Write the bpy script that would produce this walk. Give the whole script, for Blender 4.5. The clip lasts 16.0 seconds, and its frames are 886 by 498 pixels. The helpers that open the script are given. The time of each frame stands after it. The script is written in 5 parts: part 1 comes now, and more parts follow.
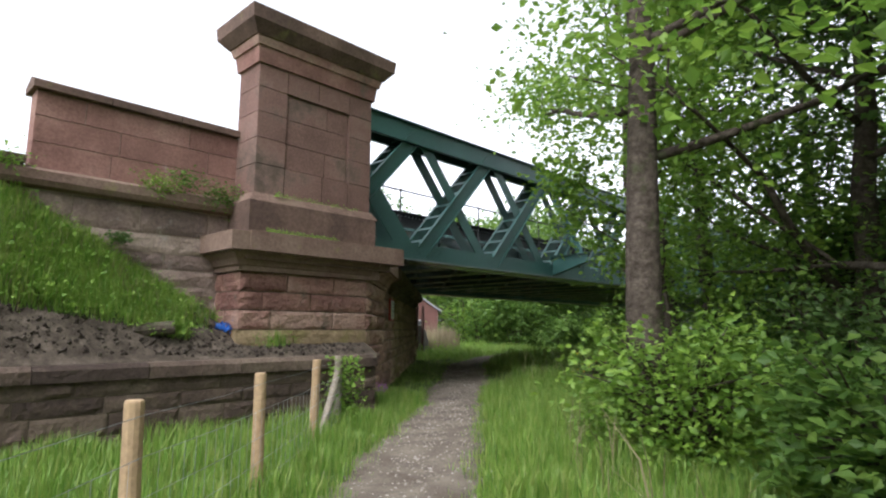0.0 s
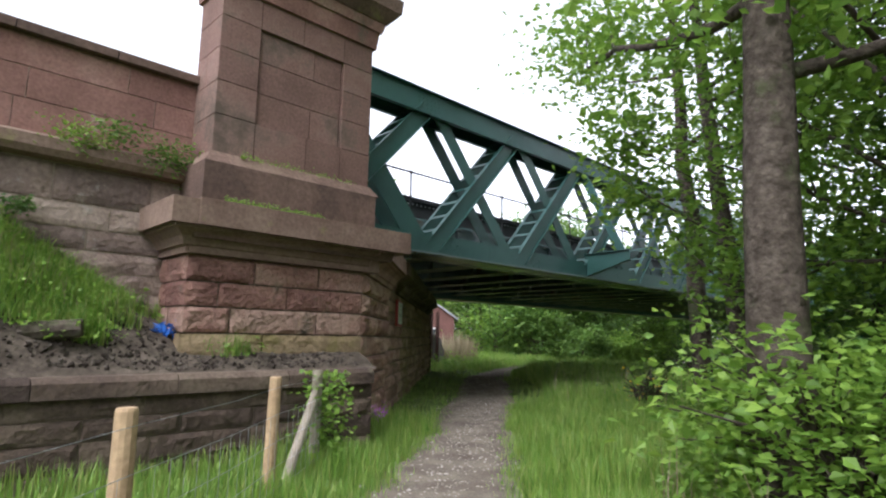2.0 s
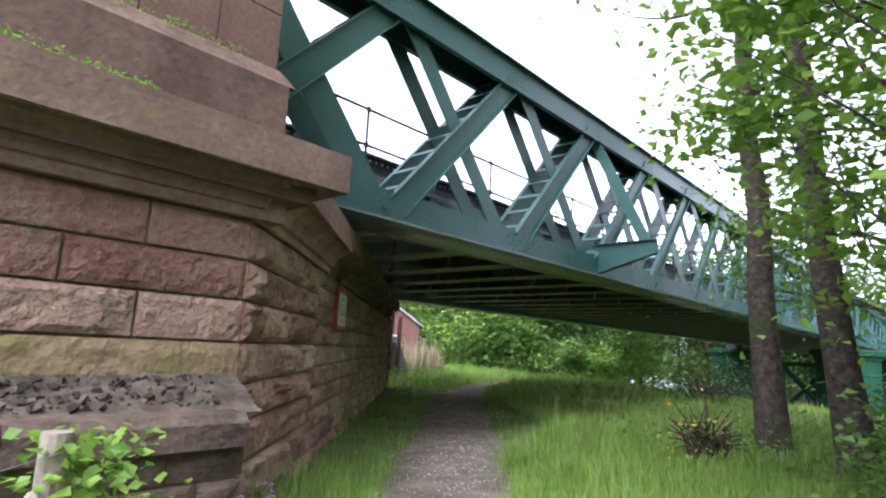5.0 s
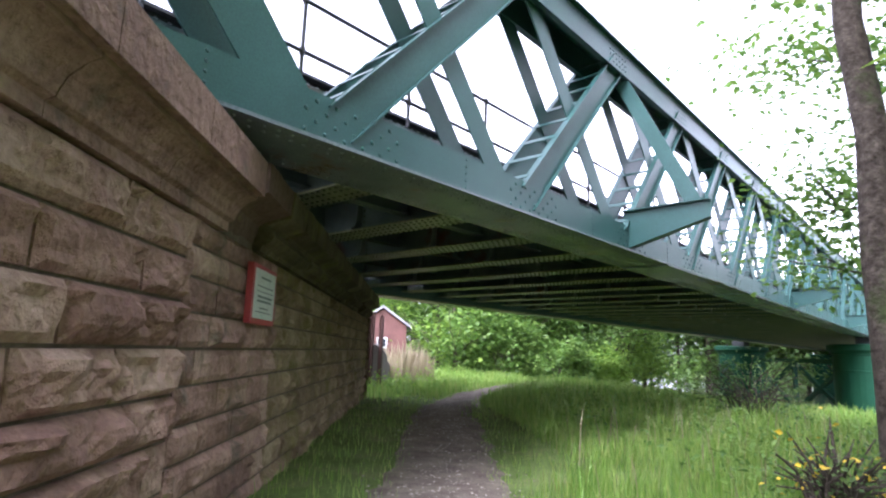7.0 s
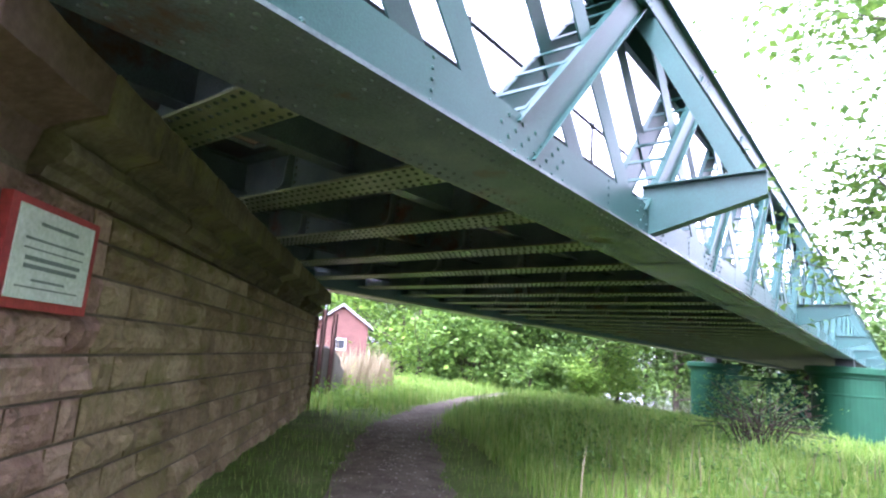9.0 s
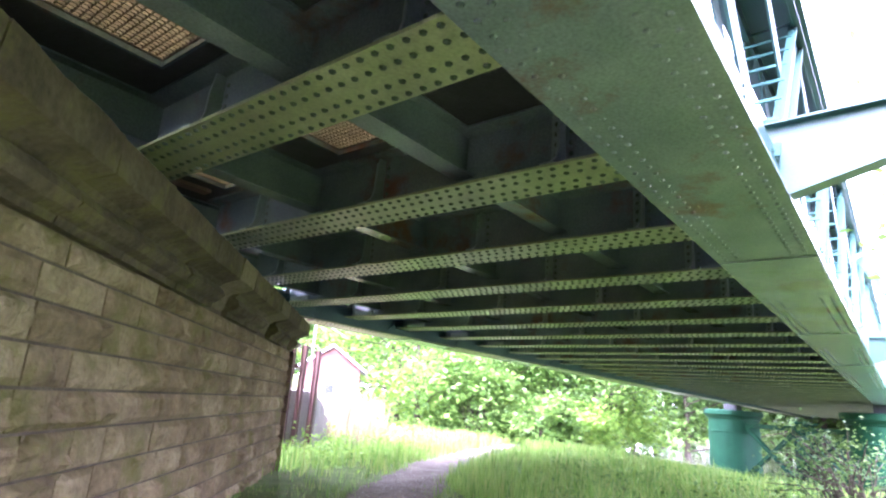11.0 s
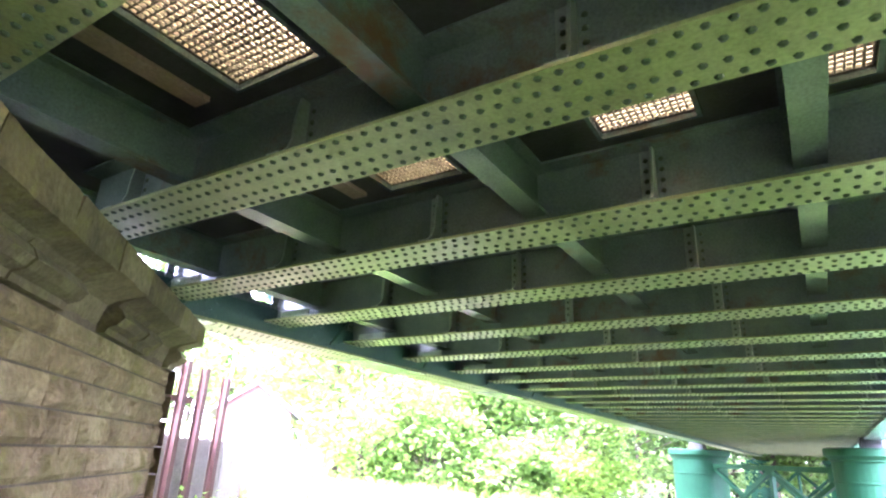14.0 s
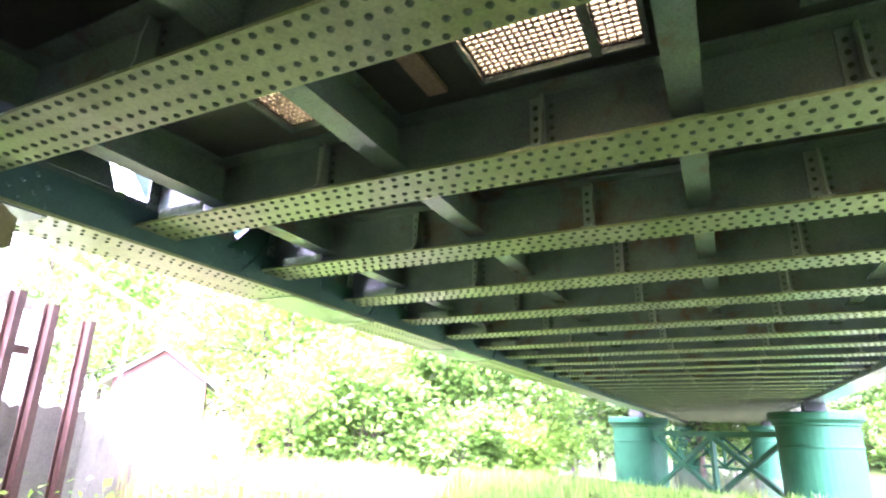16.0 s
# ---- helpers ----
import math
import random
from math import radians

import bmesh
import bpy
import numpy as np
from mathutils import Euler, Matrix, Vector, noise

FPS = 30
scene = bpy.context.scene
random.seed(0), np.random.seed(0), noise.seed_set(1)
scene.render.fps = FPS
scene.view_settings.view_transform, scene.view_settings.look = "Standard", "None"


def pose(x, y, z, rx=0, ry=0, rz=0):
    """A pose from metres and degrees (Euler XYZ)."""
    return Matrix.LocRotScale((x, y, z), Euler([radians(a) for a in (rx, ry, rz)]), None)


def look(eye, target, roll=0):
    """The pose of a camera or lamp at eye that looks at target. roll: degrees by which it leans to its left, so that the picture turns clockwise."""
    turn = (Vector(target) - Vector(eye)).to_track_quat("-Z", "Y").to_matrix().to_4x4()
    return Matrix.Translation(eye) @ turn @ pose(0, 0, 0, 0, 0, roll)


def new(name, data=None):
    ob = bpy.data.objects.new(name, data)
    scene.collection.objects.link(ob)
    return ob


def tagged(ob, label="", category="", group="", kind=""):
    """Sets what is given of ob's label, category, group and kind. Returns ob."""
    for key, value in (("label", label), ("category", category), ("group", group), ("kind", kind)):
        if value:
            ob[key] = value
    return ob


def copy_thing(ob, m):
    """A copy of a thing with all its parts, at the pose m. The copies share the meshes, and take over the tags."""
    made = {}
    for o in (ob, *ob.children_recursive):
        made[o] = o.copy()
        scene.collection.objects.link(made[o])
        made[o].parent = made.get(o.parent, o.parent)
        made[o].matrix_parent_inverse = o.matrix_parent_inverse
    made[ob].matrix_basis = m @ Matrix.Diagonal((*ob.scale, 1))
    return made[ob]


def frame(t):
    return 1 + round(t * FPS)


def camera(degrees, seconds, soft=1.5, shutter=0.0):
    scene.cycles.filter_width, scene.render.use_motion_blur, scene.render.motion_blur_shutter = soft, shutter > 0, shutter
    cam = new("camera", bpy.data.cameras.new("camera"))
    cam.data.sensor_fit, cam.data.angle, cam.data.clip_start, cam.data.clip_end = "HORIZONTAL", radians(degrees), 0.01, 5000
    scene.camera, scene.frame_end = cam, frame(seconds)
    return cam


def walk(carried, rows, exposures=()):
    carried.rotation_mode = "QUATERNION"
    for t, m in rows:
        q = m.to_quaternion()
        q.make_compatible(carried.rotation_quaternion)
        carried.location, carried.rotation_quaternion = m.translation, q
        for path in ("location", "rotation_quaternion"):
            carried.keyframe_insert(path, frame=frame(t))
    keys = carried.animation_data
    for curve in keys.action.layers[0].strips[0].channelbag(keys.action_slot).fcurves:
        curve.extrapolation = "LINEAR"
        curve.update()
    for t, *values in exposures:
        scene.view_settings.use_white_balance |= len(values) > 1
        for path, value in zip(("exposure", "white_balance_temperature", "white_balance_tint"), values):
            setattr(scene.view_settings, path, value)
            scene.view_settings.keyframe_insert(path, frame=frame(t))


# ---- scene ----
cam = camera(74.9, 16.0, 2.2)
PATH = [
    (0, (1.827, 3.63, 1.468), (3.255, 5.002, 1.741), 0.3),
    (0.5, (2.214, 4.091, 1.438), (3.613, 5.487, 1.742), 1.1),
    (1, (2.672, 4.518, 1.429), (4.062, 5.923, 1.739), 0.5),
    (1.5, (3.07, 4.94, 1.425), (4.451, 6.353, 1.734), 0.8),
    (2, (3.539, 5.3, 1.428), (4.924, 6.711, 1.732), 0.9),
    (2.5, (4.004, 5.698, 1.444), (5.408, 7.093, 1.733), -0.0),
    (3, (4.44, 6.156, 1.473), (5.84, 7.554, 1.766), 1.5),
    (3.5, (4.921, 6.618, 1.451), (6.322, 8.01, 1.759), 1.4),
    (4, (5.358, 7.089, 1.474), (6.772, 8.466, 1.797), 2.7),
    (4.2, (5.54, 7.251, 1.435), (6.97, 8.608, 1.767), 2.6),
    (6.3, (7.755, 9.342, 1.557), (9.234, 10.647, 1.886), 2.8),
    (6.5, (8.007, 9.467, 1.521), (9.486, 10.771, 1.859), 2.2),
    (7, (8.606, 9.902, 1.475), (10.083, 11.206, 1.821), 1.9),
    (7.5, (9.216, 10.274, 1.517), (10.701, 11.57, 1.859), 1.9),
    (8, (9.753, 10.641, 1.577), (11.27, 11.899, 1.918), 2.2),
    (8.2, (9.927, 10.804, 1.599), (11.45, 12.057, 1.929), 3.1),
    (10.3, (11.672, 12.33, 1.535), (13.206, 13.537, 1.972), 4.2),
    (10.5, (11.908, 12.55, 1.526), (13.432, 13.761, 1.985), 4.4),
    (11, (12.5, 13.002, 1.507), (14.006, 14.212, 2.025), 4.2),
    (11.5, (13.022, 13.517, 1.541), (14.5, 14.733, 2.121), 4.4),
    (12, (13.517, 14.042, 1.547), (14.973, 15.259, 2.178), 4.6),
    (12.5, (14.036, 14.546, 1.508), (15.477, 15.763, 2.17), 4.4),
    (13, (14.557, 15.089, 1.509), (16.017, 16.285, 2.172), 4.3),
    (13.5, (15.123, 15.497, 1.477), (16.649, 16.603, 2.146), 3.1),
    (14, (15.612, 16.056, 1.478), (17.198, 17.071, 2.151), 2.5),
    (14.5, (16.17, 16.409, 1.439), (17.822, 17.31, 2.116), 1.0),
    (15, (16.712, 16.864, 1.401), (18.402, 17.69, 2.081), 0.7),
    (15.5, (17.277, 17.312, 1.394), (18.981, 18.118, 2.062), 1.4),
    (16, (17.88, 17.812, 1.387), (19.597, 18.639, 1.991), 1.1),
]
EXPOSURES = [(0, 1.03, 6100, 14), (3.5, 1.45, 5800, 17), (4.2, 1.65, 5750, 18), (6.5, 2.2, 5650, 25), (8.2, 2.85, 5500, 31), (10.4, 4.05, 5300, 43), (11.0, 4.65, 5300, 45), (11.6, 5.15, 5300, 46), (12.4, 5.65, 5250, 46), (14, 5.7, 5350, 46), (16, 5.5, 5500, 46)]
walk(cam, [(t, look(eye, target, roll)) for t, eye, target, roll in PATH], EXPOSURES)

# ---- light: a bright overcast sky ----
SUN_EL, SUN_AZ = radians(52), radians(250)
world = bpy.data.worlds.new("overcast")
scene.world = world
world.use_nodes = True
wn, wl = world.node_tree.nodes, world.node_tree.links
sky = wn.new("ShaderNodeTexSky")
sky.sky_type, sky.sun_disc = "NISHITA", False
sky.sun_elevation, sky.sun_rotation = SUN_EL, SUN_AZ
sky.air_density, sky.dust_density, sky.ozone_density = 1.0, 2.5, 1.0
grey = wn.new("ShaderNodeHueSaturation")
grey.inputs["Saturation"].default_value, grey.inputs["Value"].default_value = 0.12, 1.6
wl.new(sky.outputs[0], grey.inputs["Color"])
wl.new(grey.outputs[0], wn["Background"].inputs["Color"])
wn["Background"].inputs["Strength"].default_value = 0.15
sun = new("sun", bpy.data.lights.new("sun", "SUN"))
sun.data.energy, sun.data.angle, sun.data.color = 0.6, radians(25), (1.0, 0.96, 0.9)
sun.matrix_world = look((0, 0, 30), (30 - 40 * math.cos(SUN_EL) * math.sin(SUN_AZ) - 30, -40 * math.cos(SUN_EL) * math.cos(SUN_AZ), 30 - 40 * math.sin(SUN_EL)))


# ---- materials ----
def material(name, colours, scale=3.0, rough=0.8, metal=0.0, bump=0.3, fine=40.0, per_piece=0.0, island=False, stain=None, stain_scale=1.2, stain_at=0.55, sheen=0.5, dist=0.02, hew=0.0):
    """Blend of colours by noise at two scales, with stains of their own shape and a fine relief."""
    m = bpy.data.materials.new(name)
    m.use_nodes = True
    n, l = m.node_tree.nodes, m.node_tree.links
    b = n["Principled BSDF"]
    co = n.new("ShaderNodeTexCoord")
    geo = n.new("ShaderNodeNewGeometry")
    big = n.new("ShaderNodeTexNoise")
    big.inputs["Scale"].default_value, big.inputs["Detail"].default_value, big.inputs["Roughness"].default_value = scale, 6, 0.65
    l.new(geo.outputs["Position"], big.inputs["Vector"])
    ramp = n.new("ShaderNodeValToRGB")
    el = ramp.color_ramp.elements
    while len(el) < len(colours):
        el.new(0.5)
    for k, c in enumerate(colours):
        el[k].position = 0.3 + 0.4 * k / max(1, len(colours) - 1)
        el[k].color = (*c, 1)
    fac = big.outputs["Fac"]
    if per_piece:
        src = geo.outputs["Random Per Island"]
        if not island:
            src = n.new("ShaderNodeObjectInfo").outputs["Random"]
        mul = n.new("ShaderNodeMath")
        mul.operation = "MULTIPLY_ADD"
        mul.inputs[1].default_value, mul.inputs[2].default_value = per_piece, -per_piece / 2
        l.new(src, mul.inputs[0])
        add = n.new("ShaderNodeMath")
        l.new(mul.outputs[0], add.inputs[0])
        l.new(fac, add.inputs[1])
        fac = add.outputs[0]
    l.new(fac, ramp.inputs["Fac"])
    col = ramp.outputs["Color"]
    small = n.new("ShaderNodeTexNoise")
    small.inputs["Scale"].default_value, small.inputs["Detail"].default_value = fine, 8
    l.new(geo.outputs["Position"], small.inputs["Vector"])
    mix = n.new("ShaderNodeMix")
    mix.data_type, mix.blend_type = "RGBA", "OVERLAY"
    mix.inputs["Factor"].default_value = 0.45
    l.new(col, mix.inputs["A"])
    l.new(small.outputs["Fac"], mix.inputs["B"])
    col = mix.outputs["Result"]
    if stain:
        st = n.new("ShaderNodeTexNoise")
        st.inputs["Scale"].default_value, st.inputs["Detail"].default_value, st.inputs["Roughness"].default_value = stain_scale, 9, 0.7
        l.new(geo.outputs["Position"], st.inputs["Vector"])
        r2 = n.new("ShaderNodeValToRGB")
        r2.color_ramp.elements[0].position, r2.color_ramp.elements[1].position = stain_at, stain_at + 0.12
        l.new(st.outputs["Fac"], r2.inputs["Fac"])
        m2 = n.new("ShaderNodeMix")
        m2.data_type = "RGBA"
        l.new(r2.outputs["Color"], m2.inputs["Factor"])
        l.new(col, m2.inputs["A"])
        m2.inputs["B"].default_value = (*stain, 1)
        col = m2.outputs["Result"]
    l.new(col, b.inputs["Base Color"])
    b.inputs["Roughness"].default_value, b.inputs["Metallic"].default_value = rough, metal
    b.inputs["Specular IOR Level"].default_value = sheen
    if bump:
        bp = n.new("ShaderNodeBump")
        bp.inputs["Strength"].default_value, bp.inputs["Distance"].default_value = bump, dist
        l.new(small.outputs["Fac"], bp.inputs["Height"])
        if hew:
            mid = n.new("ShaderNodeTexNoise")
            mid.inputs["Scale"].default_value, mid.inputs["Detail"].default_value, mid.inputs["Roughness"].default_value = 5.5, 7, 0.6
            l.new(geo.outputs["Position"], mid.inputs["Vector"])
            b0 = n.new("ShaderNodeBump")
            b0.inputs["Strength"].default_value, b0.inputs["Distance"].default_value = 0.9, hew
            l.new(mid.outputs["Fac"], b0.inputs["Height"])
            l.new(b0.outputs["Normal"], bp.inputs["Normal"])
        l.new(bp.outputs["Normal"], b.inputs["Normal"])
    return m


def leaf_material(name, colours, trans=0.48):
    """Leaves: colour by leaf, with light that passes through."""
    m = bpy.data.materials.new(name)
    m.use_nodes = True
    n, l = m.node_tree.nodes, m.node_tree.links
    b = n["Principled BSDF"]
    geo = n.new("ShaderNodeNewGeometry")
    ramp = n.new("ShaderNodeValToRGB")
    el = ramp.color_ramp.elements
    while len(el) < len(colours):
        el.new(0.5)
    for k, c in enumerate(colours):
        el[k].position = k / max(1, len(colours) - 1)
        el[k].color = (*c, 1)
    l.new(geo.outputs["Random Per Island"], ramp.inputs["Fac"])
    l.new(ramp.outputs["Color"], b.inputs["Base Color"])
    b.inputs["Roughness"].default_value = 0.5
    tr = n.new("ShaderNodeBsdfTranslucent")
    l.new(ramp.outputs["Color"], tr.inputs["Color"])
    mx = n.new("ShaderNodeMixShader")
    mx.inputs[0].default_value = trans
    l.new(b.outputs[0], mx.inputs[1])
    l.new(tr.outputs[0], mx.inputs[2])
    l.new(mx.outputs[0], n["Material Output"].inputs["Surface"])
    return m


RED_STONE = material("red_sandstone", [(0.15, 0.08, 0.065), (0.23, 0.125, 0.1), (0.3, 0.2, 0.155)], 1.3, 0.9, bump=0.5, fine=26, per_piece=0.35, stain=(0.12, 0.1, 0.075), stain_scale=1.6, stain_at=0.56, sheen=0.2)
ASHLAR = material("dressed_red_sandstone", [(0.12, 0.072, 0.058), (0.175, 0.105, 0.084), (0.225, 0.15, 0.12)], 0.9, 0.9, bump=0.35, fine=30, per_piece=0.12, stain=(0.1, 0.075, 0.058), stain_scale=0.9, stain_at=0.52, sheen=0.2)
PARAPET_STONE = material("lichened_red_sandstone", [(0.16, 0.085, 0.068), (0.22, 0.12, 0.095), (0.28, 0.17, 0.135)], 1.1, 0.9, bump=0.4, fine=28, per_piece=0.15, stain=(0.36, 0.31, 0.28), stain_scale=2.2, stain_at=0.63, sheen=0.2)
ROUGH_STONE = material("rough_red_sandstone", [(0.16, 0.082, 0.066), (0.25, 0.14, 0.11), (0.32, 0.215, 0.165)], 1.5, 0.9, bump=0.7, fine=22, per_piece=0.35, stain=(0.12, 0.1, 0.075), stain_scale=1.6, stain_at=0.56, sheen=0.2, hew=0.08)
PINK_STONE = material("pink_sandstone", [(0.205, 0.12, 0.092), (0.32, 0.2, 0.15), (0.41, 0.29, 0.215)], 1.6, 0.9, bump=0.8, fine=20, per_piece=0.4, stain=(0.2, 0.16, 0.11), stain_scale=2.2, stain_at=0.6, sheen=0.2, hew=0.1)
MID_STONE = material("red_brown_sandstone", [(0.19, 0.115, 0.088), (0.29, 0.185, 0.138), (0.38, 0.265, 0.195)], 1.6, 0.92, bump=0.8, fine=20, per_piece=0.35, stain=(0.13, 0.11, 0.08), stain_scale=1.8, stain_at=0.56, sheen=0.2, hew=0.08)
BROWN_STONE = material("brown_sandstone", [(0.155, 0.11, 0.065), (0.255, 0.19, 0.11), (0.35, 0.275, 0.165)], 1.8, 0.92, bump=0.8, fine=20, per_piece=0.25, stain=(0.19, 0.16, 0.065), stain_scale=1.5, stain_at=0.5, sheen=0.2, hew=0.07)
WALL_STONE = material("weathered_sandstone", [(0.13, 0.096, 0.08), (0.21, 0.155, 0.125), (0.3, 0.235, 0.19)], 1.5, 0.92, bump=0.6, fine=24, per_piece=0.4, stain=(0.34, 0.31, 0.27), stain_scale=2.6, stain_at=0.59, sheen=0.2, hew=0.07)
COPING = material("dark_coping", [(0.09, 0.06, 0.047), (0.145, 0.095, 0.073), (0.2, 0.14, 0.105)], 1.4, 0.93, bump=0.5, fine=22, per_piece=0.3, stain=(0.19, 0.17, 0.07), stain_scale=2.0, stain_at=0.6, sheen=0.2)
ALGAE_STONE = material("algae_stained_sandstone", [(0.08, 0.064, 0.042), (0.14, 0.115, 0.068), (0.2, 0.165, 0.1)], 1.6, 0.93, bump=0.7, fine=22, per_piece=0.4, stain=(0.14, 0.122, 0.05), stain_scale=2.2, stain_at=0.52, sheen=0.2)
DARK_MORTAR = material("dark_mortar", [(0.1, 0.078, 0.056), (0.17, 0.135, 0.1)], 4, 0.95, bump=0.4, sheen=0.1)
# WALL_STONE's tones darkened, with the low wall's shade in the colour
LOW_STONE = material("shaded_sandstone", [(0.055, 0.04, 0.032), (0.09, 0.065, 0.05), (0.135, 0.102, 0.076)], 1.5, 0.92, bump=0.6, fine=24, per_piece=0.4, stain=(0.13, 0.12, 0.075), stain_scale=2.2, stain_at=0.6, sheen=0.2, hew=0.07)
MORTAR = material("mortar", [(0.21, 0.165, 0.125), (0.31, 0.25, 0.195)], 4, 0.95, bump=0.4, sheen=0.1)
GREEN = material("green_paint", [(0.02, 0.064, 0.055), (0.027, 0.08, 0.07), (0.035, 0.097, 0.085)], 0.8, 0.38, bump=0.08, fine=60, sheen=0.5)
GREEN_DIRTY = material("weathered_green_paint", [(0.085, 0.115, 0.116), (0.12, 0.155, 0.155), (0.16, 0.195, 0.192)], 1.1, 0.24, bump=0.1, fine=50, stain=(0.12, 0.065, 0.045), stain_scale=0.8, stain_at=0.54)
# the girder green lightened, so the stiffeners' edge highlights are in the colour
STIFF = material("highlit_green_paint", [(0.12, 0.16, 0.14), (0.16, 0.205, 0.18), (0.2, 0.245, 0.215)], 1.5, 0.3, bump=0.1, fine=50)
# algae green, its colour lightened for light bounced up from the grass
FLANGE = material("algae_grass_lit_paint", [(0.14, 0.162, 0.075), (0.205, 0.232, 0.105), (0.3, 0.31, 0.175)], 1.3, 0.36, bump=0.12, fine=40, stain=(0.16, 0.09, 0.05), stain_scale=1.3, stain_at=0.66)
# the girders' green darkened: shading on the domed heads is put into the colour
RIVET = material("shaded_rivet_paint", [(0.02, 0.04, 0.02), (0.035, 0.06, 0.03)], 3, 0.6, bump=0.1)
PRIMER = material("faded_red_primer", [(0.2, 0.13, 0.11), (0.28, 0.19, 0.16)], 2, 0.7, bump=0.1)
COLUMN_GREEN = material("column_green_paint", [(0.005, 0.038, 0.018), (0.007, 0.048, 0.023), (0.01, 0.058, 0.028)], 0.6, 0.6, bump=0.05, fine=30, sheen=0.15, stain=(0.03, 0.085, 0.05), stain_scale=0.5, stain_at=0.68)
DARK_IRON = material("dark_iron", [(0.02, 0.022, 0.022), (0.04, 0.042, 0.042)], 3, 0.6, metal=0.2, bump=0.2)
GALV = material("galvanised_steel", [(0.3, 0.31, 0.32), (0.42, 0.43, 0.44)], 4, 0.5, metal=0.6, bump=0.1)
RUST = material("rusty_steel", [(0.05, 0.021, 0.015), (0.085, 0.036, 0.025)], 3, 0.8, bump=0.3)
POST_WOOD = material("fence_wood", [(0.3, 0.2, 0.11), (0.42, 0.3, 0.17)], 4, 0.85, bump=0.4, fine=30)
OLD_WOOD = material("grey_wood", [(0.2, 0.17, 0.13), (0.3, 0.26, 0.2)], 4, 0.9, bump=0.5, fine=30)
BARK = material("bark", [(0.035, 0.028, 0.021), (0.075, 0.06, 0.047), (0.12, 0.1, 0.08)], 9, 0.95, bump=1.0, fine=14, sheen=0.1, stain=(0.06, 0.075, 0.03), stain_scale=1.6, stain_at=0.56, dist=0.04)
SOIL = material("ground_turf", [(0.07, 0.1, 0.025), (0.1, 0.15, 0.04), (0.15, 0.16, 0.065)], 1.4, 0.95, bump=0.6, fine=18, sheen=0.1)
GRAVEL = material("gravel_path", [(0.1, 0.08, 0.062), (0.155, 0.13, 0.102), (0.22, 0.19, 0.15)], 2.2, 0.95, bump=0.9, fine=45, sheen=0.1, stain=(0.09, 0.1, 0.045), stain_scale=1.0, stain_at=0.63)
DEBRIS = material("slope_debris", [(0.04, 0.032, 0.024), (0.08, 0.065, 0.05), (0.14, 0.115, 0.09)], 6, 0.95, bump=0.8, fine=30, sheen=0.1)
CONCRETE = material("concrete", [(0.13, 0.115, 0.095), (0.19, 0.17, 0.145)], 1.5, 0.9, bump=0.3, stain=(0.08, 0.07, 0.055), stain_scale=2, stain_at=0.57)
WATER = material("river_water", [(0.05, 0.05, 0.035), (0.08, 0.075, 0.05)], 0.6, 0.08, bump=0.25, fine=3, dist=0.05)
GRASS = leaf_material("grass_blades", [(0.1, 0.2, 0.03), (0.16, 0.3, 0.042), (0.23, 0.36, 0.06), (0.32, 0.36, 0.1)], 0.4)
LEAF = leaf_material("leaves", [(0.072, 0.15, 0.027), (0.12, 0.225, 0.041), (0.176, 0.285, 0.047)])
LEAF_BRIGHT = leaf_material("young_leaves", [(0.13, 0.25, 0.036), (0.2, 0.34, 0.05), (0.28, 0.43, 0.065)])
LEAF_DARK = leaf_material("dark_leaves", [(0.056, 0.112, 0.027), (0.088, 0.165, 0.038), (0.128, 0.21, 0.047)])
STRAW = leaf_material("dry_stems", [(0.2, 0.165, 0.09), (0.28, 0.23, 0.135)], 0.2)
YELLOW = leaf_material("yellow_flowers", [(0.6, 0.42, 0.02), (0.7, 0.5, 0.03)], 0.2)
PURPLE = leaf_material("purple_flowers", [(0.25, 0.08, 0.25), (0.35, 0.12, 0.33)], 0.2)
WHITE = material("white_paint", [(0.55, 0.55, 0.53), (0.65, 0.65, 0.63)], 3, 0.6, bump=0.05)
SIGN_RED = material("red_paint", [(0.3, 0.03, 0.03), (0.36, 0.045, 0.04)], 4, 0.5, bump=0.05)
SIGN_FACE = material("sign_face", [(0.5, 0.55, 0.47), (0.6, 0.65, 0.57)], 6, 0.5, bump=0.03)
SIGN_INK = material("sign_ink", [(0.12, 0.16, 0.13), (0.16, 0.2, 0.17)], 6, 0.6, bump=0)
HOUSE_BRICK = material("red_brick", [(0.1, 0.045, 0.036), (0.15, 0.068, 0.054)], 2, 0.9, bump=0.3)
SLATE = material("pale_slate", [(0.25, 0.25, 0.26), (0.32, 0.32, 0.33)], 2, 0.7, bump=0.3)
GLASS_DARK = material("window_glass", [(0.03, 0.035, 0.04), (0.05, 0.055, 0.06)], 1, 0.08, bump=0)
BLUE = material("blue_plastic", [(0.02, 0.1, 0.4), (0.03, 0.16, 0.55)], 6, 0.5, bump=0.4)
TIMBER_DECK = material("deck_timber", [(0.12, 0.085, 0.06), (0.2, 0.14, 0.1)], 3, 0.9, bump=0.4)
GRATING = material("grating_resin", [(0.1, 0.085, 0.06), (0.16, 0.14, 0.1)], 3, 0.6, bump=0.1)
PANEL_RESIN = leaf_material("translucent_panel", [(0.45, 0.39, 0.25), (0.54, 0.48, 0.31)], 0.85)


